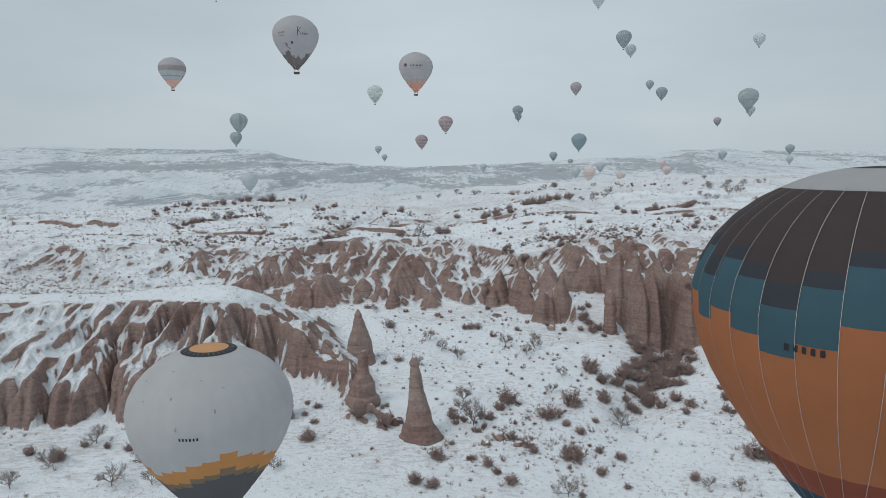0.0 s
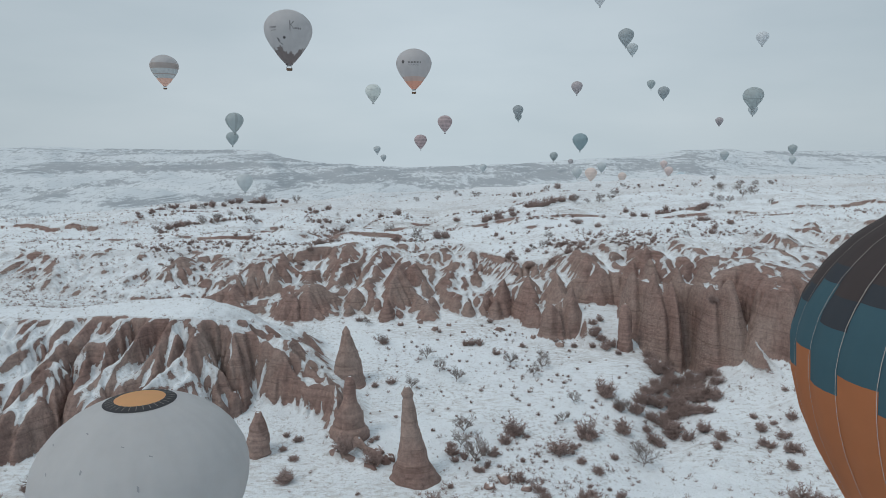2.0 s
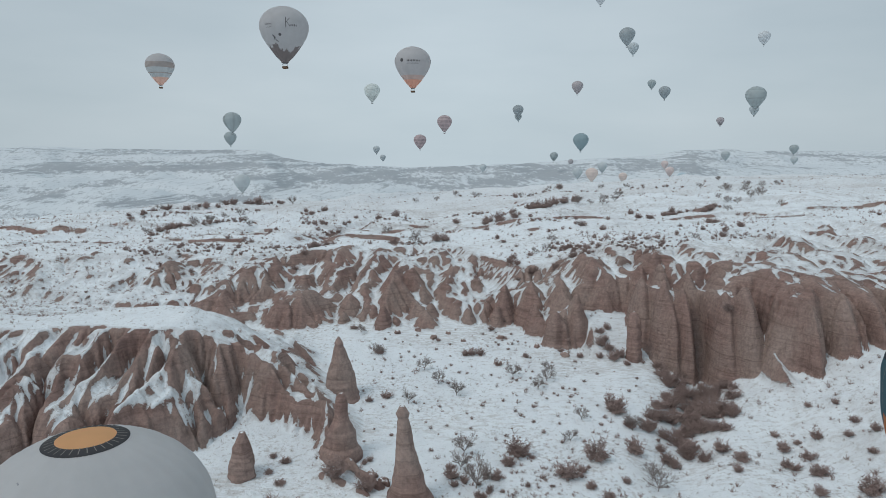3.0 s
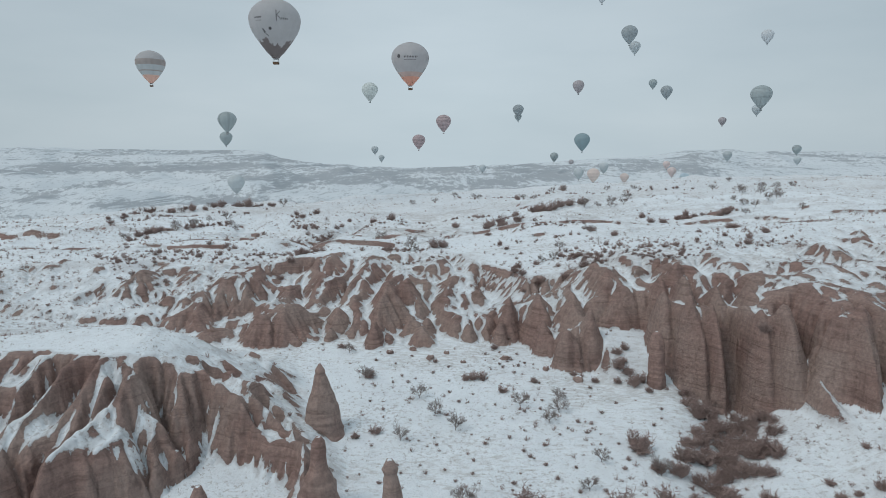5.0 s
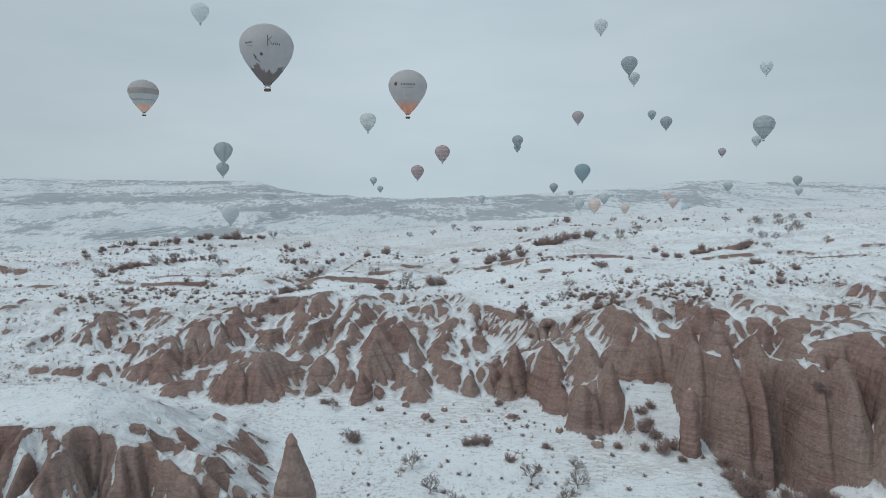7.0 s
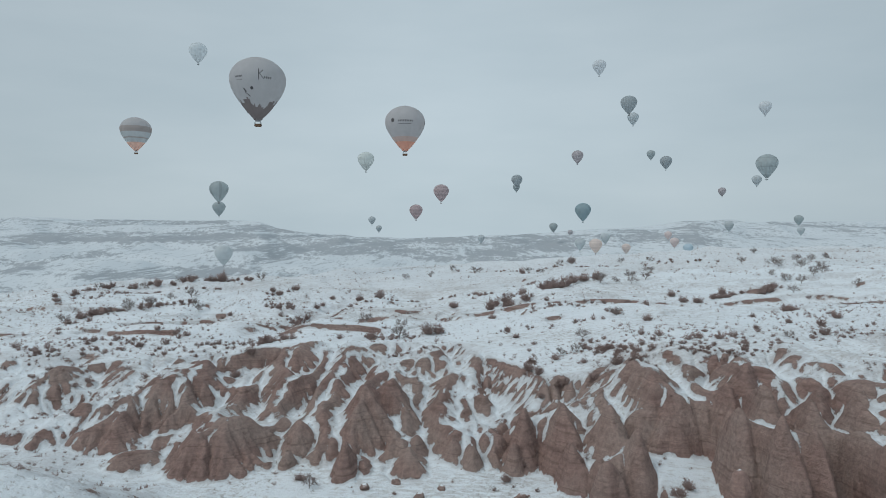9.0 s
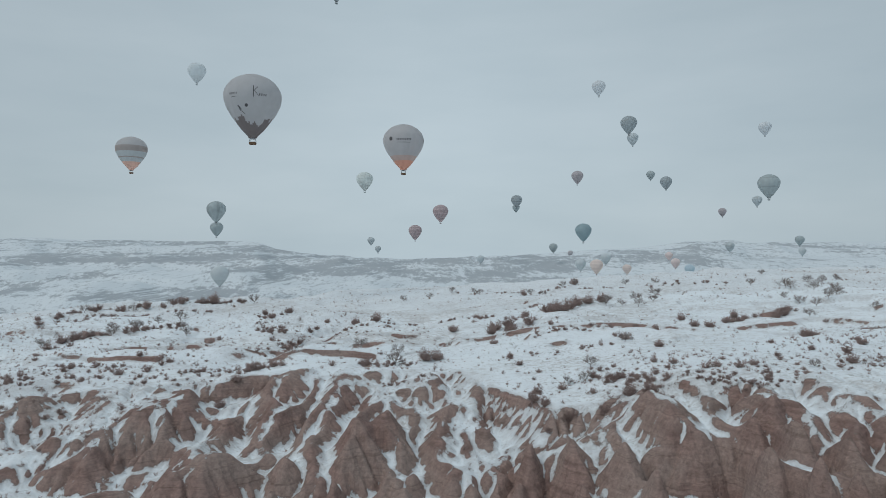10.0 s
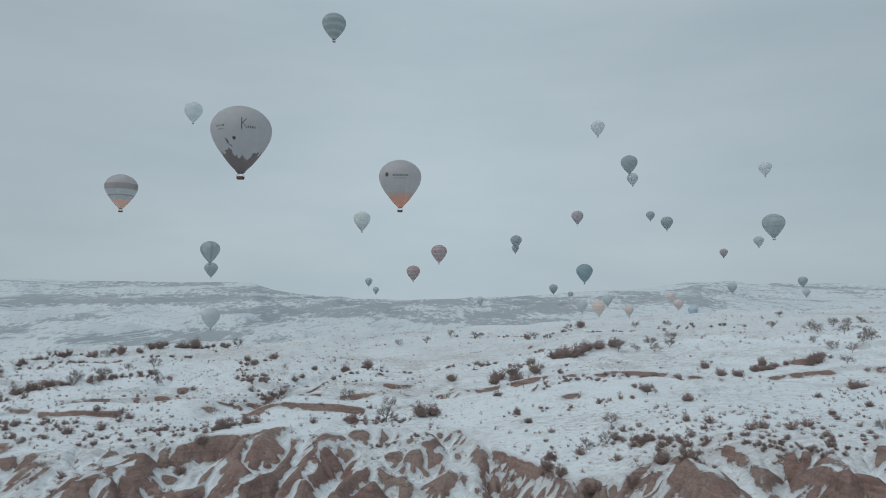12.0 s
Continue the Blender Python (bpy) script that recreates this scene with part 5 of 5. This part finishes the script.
TREES_ABOVE = [
    (-103.4, 296.1, 4.9), (-98.4, 299.7, 5.0), (-92.5, 322.5, 5.6), (-81.8, 300.4, 4.7), (-20.8, 266.8, 5.0), (-9.5, 256.0, 4.4), (75.7, 332.8, 5.9), (81.2, 327.9, 5.4),
    (66.1, 317.6, 3.7), (34.0, 225.9, 3.6), (31.0, 217.9, 3.5), (27.5, 218.0, 2.8), (141.3, 315.7, 5.1), (131.6, 327.8, 5.0), (70.3, 204.7, 2.6), (60.5, 318.1, 6.3),
    (-79.3, 368.8, 5.9), (160.5, 408.9, 4.7), (109.8, 276.8, 3.8), (120.5, 311.1, 3.8), (128, 352, 4.6), (60, 400, 5), (20, 395, 4.5),
    (-15, 380, 4.4), (180, 380, 5), (-114, 275.6, 4.6), (-100.8, 307.2, 4.4), (-97.3, 314.6, 4.0), (-125.5, 355.8, 4.6), (-119, 377, 4.8), (-137, 340.6, 4.4),
    (-9.6, 247, 5.2), (69.4, 309.3, 4.6), (75.9, 314.4, 4.4), (46.7, 245, 4.2), (133.7, 335.8, 5.2), (119.2, 299, 4.4), (134.7, 318.4, 5.0), (129, 300, 4.6), (133, 282, 3.6),
    (150.8, 351, 5.4), (165.9, 366.7, 5.4), (135, 305, 4.8), (119, 289, 4.0), (-85.8, 307.7, 4.2), (-101.5, 290.7, 4.4), (42.7, 387, 4.6), (7, 406, 4.6), (18, 403, 4.2),
    (68, 409, 5.0), (46, 370, 4.0), (-3.8, 395, 4.2), (88, 392, 4.4), (104, 398, 4.6), (22, 157.4, 3.6), (3.6, 124.3, 4.8)]
for group, spots, label in (
        ("shrubs in the valley", VALLEY_SHRUBS, "leafless brown shrub in the snowy valley"),
        ("shrubs under the cliffs", ALCOVE_SHRUBS, "leafless brown shrub below the tuff cliffs"),
        ("shrubs on the plateau", PLATEAU_SHRUBS, "leafless brown shrub on the snowy plateau"),
        ("shrubs above the cliffs", RIM_SHRUBS, "leafless brown shrub above the cliff rim")):
    for sx, sy, sw in spots:
        shrub(sx, sy, sw, label, group)
for spots, label, group in ((TREES, "bare grey tree with spreading twigs in snow", "trees in the valley"),
                            (TREES_ABOVE, "small bare grey tree on the snowy plateau", "trees on the plateau")):
    for sx, sy, sh in spots:
        bare_tree(sx, sy, sh, label, group)
for cx, cy in ((37, 129), (40, 133), (44, 138), (48, 143), (50, 138), (45, 131), (46, 147), (42, 142), (48, 151), (50, 147), (47, 156), (53, 147), (55, 153)):
    for _ in range(7):
        shrub(cx + veg.uniform(-4.2, 4.2), cy + veg.uniform(-4.5, 4.5), veg.uniform(2.2, 4.2), "dark tangled shrub in the gully thicket", "gully thicket")



def plateau_growth(x, y):
    """Hedge lines along old field edges, the gully, the rim and thin patches between."""
    rim = np.interp(x, SCARP_X, SCARP_RIM)
    q = (y + 26 * (fbm(x / 60, y / 40, 21) - 0.5) + 0.05 * x) / 17
    fr = q - np.floor(q)
    c = 0.02 + 0.45 * np.exp(-((fr - 0.97) / 0.05) ** 2) * smooth(fbm(x / 20, y / 30, 331), 0.45, 0.6)
    c = c + 0.8 * np.exp(-((x + 44 - 0.22 * (y - 270)) / 8) ** 2) * (y > 230) * (y < 335)
    c = c + 0.45 * np.exp(-((y - rim - 7) / 6) ** 2) * smooth(fbm(x / 11, y / 9, 333), 0.42, 0.58)
    c = c + 0.5 * np.exp(-((x - 24) / 16) ** 2 - ((y - 214) / 12) ** 2)
    c = c + 0.30 * (x < -62) * (y > 196) * (y < 300) * smooth(fbm(x / 14, y / 12, 335), 0.42, 0.60)
    return np.where(y < rim - 14 - 30 * (x < -62), 0, c)


BRUSH = []
# hedges, ledges and the brushy gully: from x, y to x, y, plants, spread, width
HEDGES = [
    (-140, 312, -137, 346, 9, 2.0, 2.4), (-137, 346, -112, 377, 14, 2.0, 2.6), (-112, 377, -86, 385, 12, 2.0, 2.6), (-112, 270, -103, 293, 9, 1.5, 2.0),
    (-103, 293, -88, 314, 12, 1.5, 2.2), (-66, 332, -43, 280, 26, 3.0, 1.7), (12, 323, 32, 293, 10, 1.5, 1.7), (26, 263, 60, 277, 16, 1.0, 1.4),
    (-16, 241, -5, 246, 10, 1.0, 1.3), (46, 204, 67, 200, 34, 3.0, 1.0), (33, 220, 44, 204, 18, 3.5, 1.5), (85, 277, 109, 286, 18, 1.2, 2.2),
    (-68, 231, -51, 238, 16, 2.0, 1.1), (67, 200, 95, 216, 30, 3.0, 1.0), (-95, 250, -70, 243, 20, 2.5, 1.2), (-100, 235, -72, 208, 26, 5.0, 1.2),
    (-21, 314, 7, 314, 16, 0.6, 1.2), (-34, 295, -19, 309, 12, 0.7, 1.3), (-20, 245, -9, 248, 12, 0.6, 1.2), (11, 314, 27, 299, 12, 0.8, 1.5), (26, 259, 52, 277, 18, 0.7, 1.2),
    (-66, 325, -42, 290, 22, 1.6, 1.3), (-63, 327, -57, 335, 8, 1.0, 1.5), (-135, 318, -86, 362, 40, 1.6, 1.6), (-114, 279, -85, 313, 30, 1.2, 1.7), (33, 221, 42, 206, 34, 1.6, 1.5),
    (50, 204, 63, 194, 40, 1.5, 1.0), (-60, 239, -51, 241, 14, 0.8, 1.2), (-45, 237, -40, 248, 16, 1.0, 1.3), (45, 242, 35, 242, 8, 1.0, 1.2), (2, 403, 64, 389, 22, 2.5, 1.6),
    (64, 380, 123, 367, 26, 2.5, 1.6), (16, 242, 30, 243, 10, 1.5, 1.0), (-13, 231, 2, 232, 12, 0.8, 1.0), (-89, 232, -76, 236, 16, 1.5, 1.3), (-100, 236, -89, 232, 10, 1.2, 1.2)]
for hx0, hy0, hx1, hy1, count, spread, wide in HEDGES:
    for _ in range(count):
        u = veg.random()
        spot = (hx0 + (hx1 - hx0) * u + veg.gauss(0, spread * 0.6), hy0 + (hy1 - hy0) * u + veg.gauss(0, spread), wide * veg.uniform(0.6, 1.4))
        if wide > 2.3:
            shrub(*spot, "low leafless shrub along a snowy field edge", "hedge shrubs on the plateau")
        else:
            BRUSH.append(spot)
seeds = np.random.RandomState(5).rand(12000, 3)
gx, gy = 300 * seeds[:, 0] - 150, 196 + 190 * seeds[:, 1] ** 1.3
for k in np.nonzero((np.abs(gx) < 0.62 * gy) & (seeds[:, 2] < plateau_growth(gx, gy)))[0][:220]:
    BRUSH.append((float(gx[k]), float(gy[k]), 0.7 + 2.0 * veg.random() ** 2.4))
for _ in range(36):
    shrub(veg.gauss(12, 12), veg.gauss(110, 9), 0.9 + 2.0 * veg.random() ** 1.8, "low leafless shrub on the valley floor", "low shrubs in the valley")


# every plant stands on the ground
for ob, z in zip(PLANTED, land(np.array([o.location.x for o in PLANTED]), np.array([o.location.y for o in PLANTED]))):
    ob.location.z += float(z)


def scatter(name, label, category, count, mat, accept, stems, per, size, seed, thick):
    """Many small plants joined into one mesh; accept gives the chance of growth at x, y."""
    rng = random.Random(seed)
    kinds = [shrub_geometry(rng, stems, per, 1.0, 0.75, thick) for _ in range(6)]
    kinds = [(np.array(v), np.array(f)) for v, f in kinds]
    xs, ys = [], []
    state = np.random.RandomState(seed)
    while len(xs) < count:
        yy = 86 + 390 * state.rand(4000) ** 1.15
        xx = (state.rand(4000) * 2 - 1) * (0.68 * yy + 10)
        keep = state.rand(4000) < accept(xx, yy)
        xs += xx[keep].tolist()
        ys += yy[keep].tolist()
    xs, ys = np.array(xs[:count]), np.array(ys[:count])
    zs = land(xs, ys)
    e = 0.8
    slope = np.hypot(land(xs + e, ys) - zs, land(xs, ys + e) - zs) / e
    V, F, n = [], [], 0
    for x, y, z, sl in zip(xs, ys, zs, slope):
        if sl > 0.75:
            continue
        v, f = kinds[rng.randrange(6)]
        w = size * rng.uniform(0.5, 1.0) ** 1.6 * 2
        a = rng.uniform(0, 6.28)
        c, s = math.cos(a), math.sin(a)
        q = np.stack([(v[:, 0] * c - v[:, 1] * s) * w + x, (v[:, 0] * s + v[:, 1] * c) * w + y, v[:, 2] * w * rng.uniform(0.7, 1.1) + z], -1)
        V.append(q)
        F.append(f + n)
        n += len(v)
    V, F = np.concatenate(V), np.concatenate(F)
    me = bpy.data.meshes.new(name)
    me.from_pydata(V.tolist(), [], F.tolist())
    me.materials.append(mat)
    tagged(new(name, me), label, category, kind="stuff")


def brush(spots):
    """Small shrubs on the upper slopes, too many to count, joined into one mesh."""
    kinds = []
    for k in range(6):
        v, f = shrub_geometry(random.Random(400 + k), 30, 8, 1.0, 0.7, 0.018)
        kinds.append((np.array(v), np.array(f)))
    zs = land(np.array([p[0] for p in spots]), np.array([p[1] for p in spots]))
    V, F, n = [], [], 0
    for k, ((x, y, w), z) in enumerate(zip(spots, zs)):
        v, f = kinds[k % 6]
        c, s = math.cos(k * 2.4), math.sin(k * 2.4)
        V.append(np.stack([(v[:, 0] * c - v[:, 1] * s) * w + x, (v[:, 0] * s + v[:, 1] * c) * w + y, v[:, 2] * w + z], -1))
        F.append(f + n)
        n += len(v)
    me = bpy.data.meshes.new("brush")
    me.from_pydata(np.concatenate(V).tolist(), [], np.concatenate(F).tolist())
    me.materials.append(MAT_SHRUB)
    tagged(new("brush", me), "small leafless brown bushes strewn over the snowy upper slopes", "bushes", kind="stuff")


for _ in range(150):
    BRUSH.append((veg.gauss(12, 18), veg.uniform(122, 182), veg.uniform(0.45, 1.15)))
brush([p for p in BRUSH if not (44 < p[0] and 140 < p[1] < 190)])


def brush_chance(x, y):
    patch = smooth(fbm(x / 16, y / 11, 301), 0.46, 0.68)
    rim = np.interp(x, SCARP_X, SCARP_RIM)
    c = np.where(y > 245, 0.012, 0.05) + np.where(y > 245, 0.30, 0.50) * patch ** 1.5
    c = c + 0.5 * np.exp(-((y - rim - 6) / 10) ** 2)
    c = c * np.where(y < 190, 0.75, 1.0) + 0.35 * np.exp(-((x - 62) / 16) ** 2 - ((y - 120) / 14) ** 2)
    q = (y + 26 * (fbm(x / 60, y / 40, 21) - 0.5) + 0.05 * x) / 17
    c = c + 0.6 * np.exp(-((q - np.floor(q) - 0.97) / 0.035) ** 2) * smooth(fbm(x / 18, y / 24, 337), 0.47, 0.60) * (y > 236)
    c = c + 0.50 * (x < -58) * (y > 165) * (y < 226) + 0.34 * (x < -55) * (y > 190) * (y < 340)
    c = c + 0.8 * np.exp(-((x - 13) / 12) ** 2 - ((y - 110) / 12) ** 2)
    c = c + 0.7 * np.exp(-((x - 35) / 20) ** 2 - ((y - 212) / 10) ** 2)
    c = c + 0.5 * np.exp(-((x + 46 - 0.22 * (y - 270)) / 9) ** 2) * (y > 235) * (y < 345)
    c = c + 0.6 * np.exp(-((y - 300 - 0.55 * (x + 100)) / 5) ** 2) * (x < -20) + 0.5 * np.exp(-((y - 372 - 0.7 * (x + 100)) / 6) ** 2) * (x < 0)
    c = c + 0.5 * np.exp(-((y - 262 - 0.35 * (x + 100)) / 4) ** 2) * (x < -30) + 0.6 * np.exp(-((y - 330 - 0.1 * (x - 60)) / 4) ** 2) * (x > 70)
    return np.clip(c, 0, 1)


def grass_chance(x, y):
    return np.clip(0.15 + 0.85 * smooth(fbm(x / 22, y / 15, 311), 0.42, 0.62), 0, 1)


scatter("scrub", "scattered low brown scrub poking through snow", "scrub", 6600, MAT_SHRUB, brush_chance, 10, 4, 0.72, 5, 0.026)
scatter("dry_grass", "sparse dry grass tufts in thin snow", "grass", 6500, MAT_STRAW, grass_chance, 7, 0, 0.60, 6, 0.022)
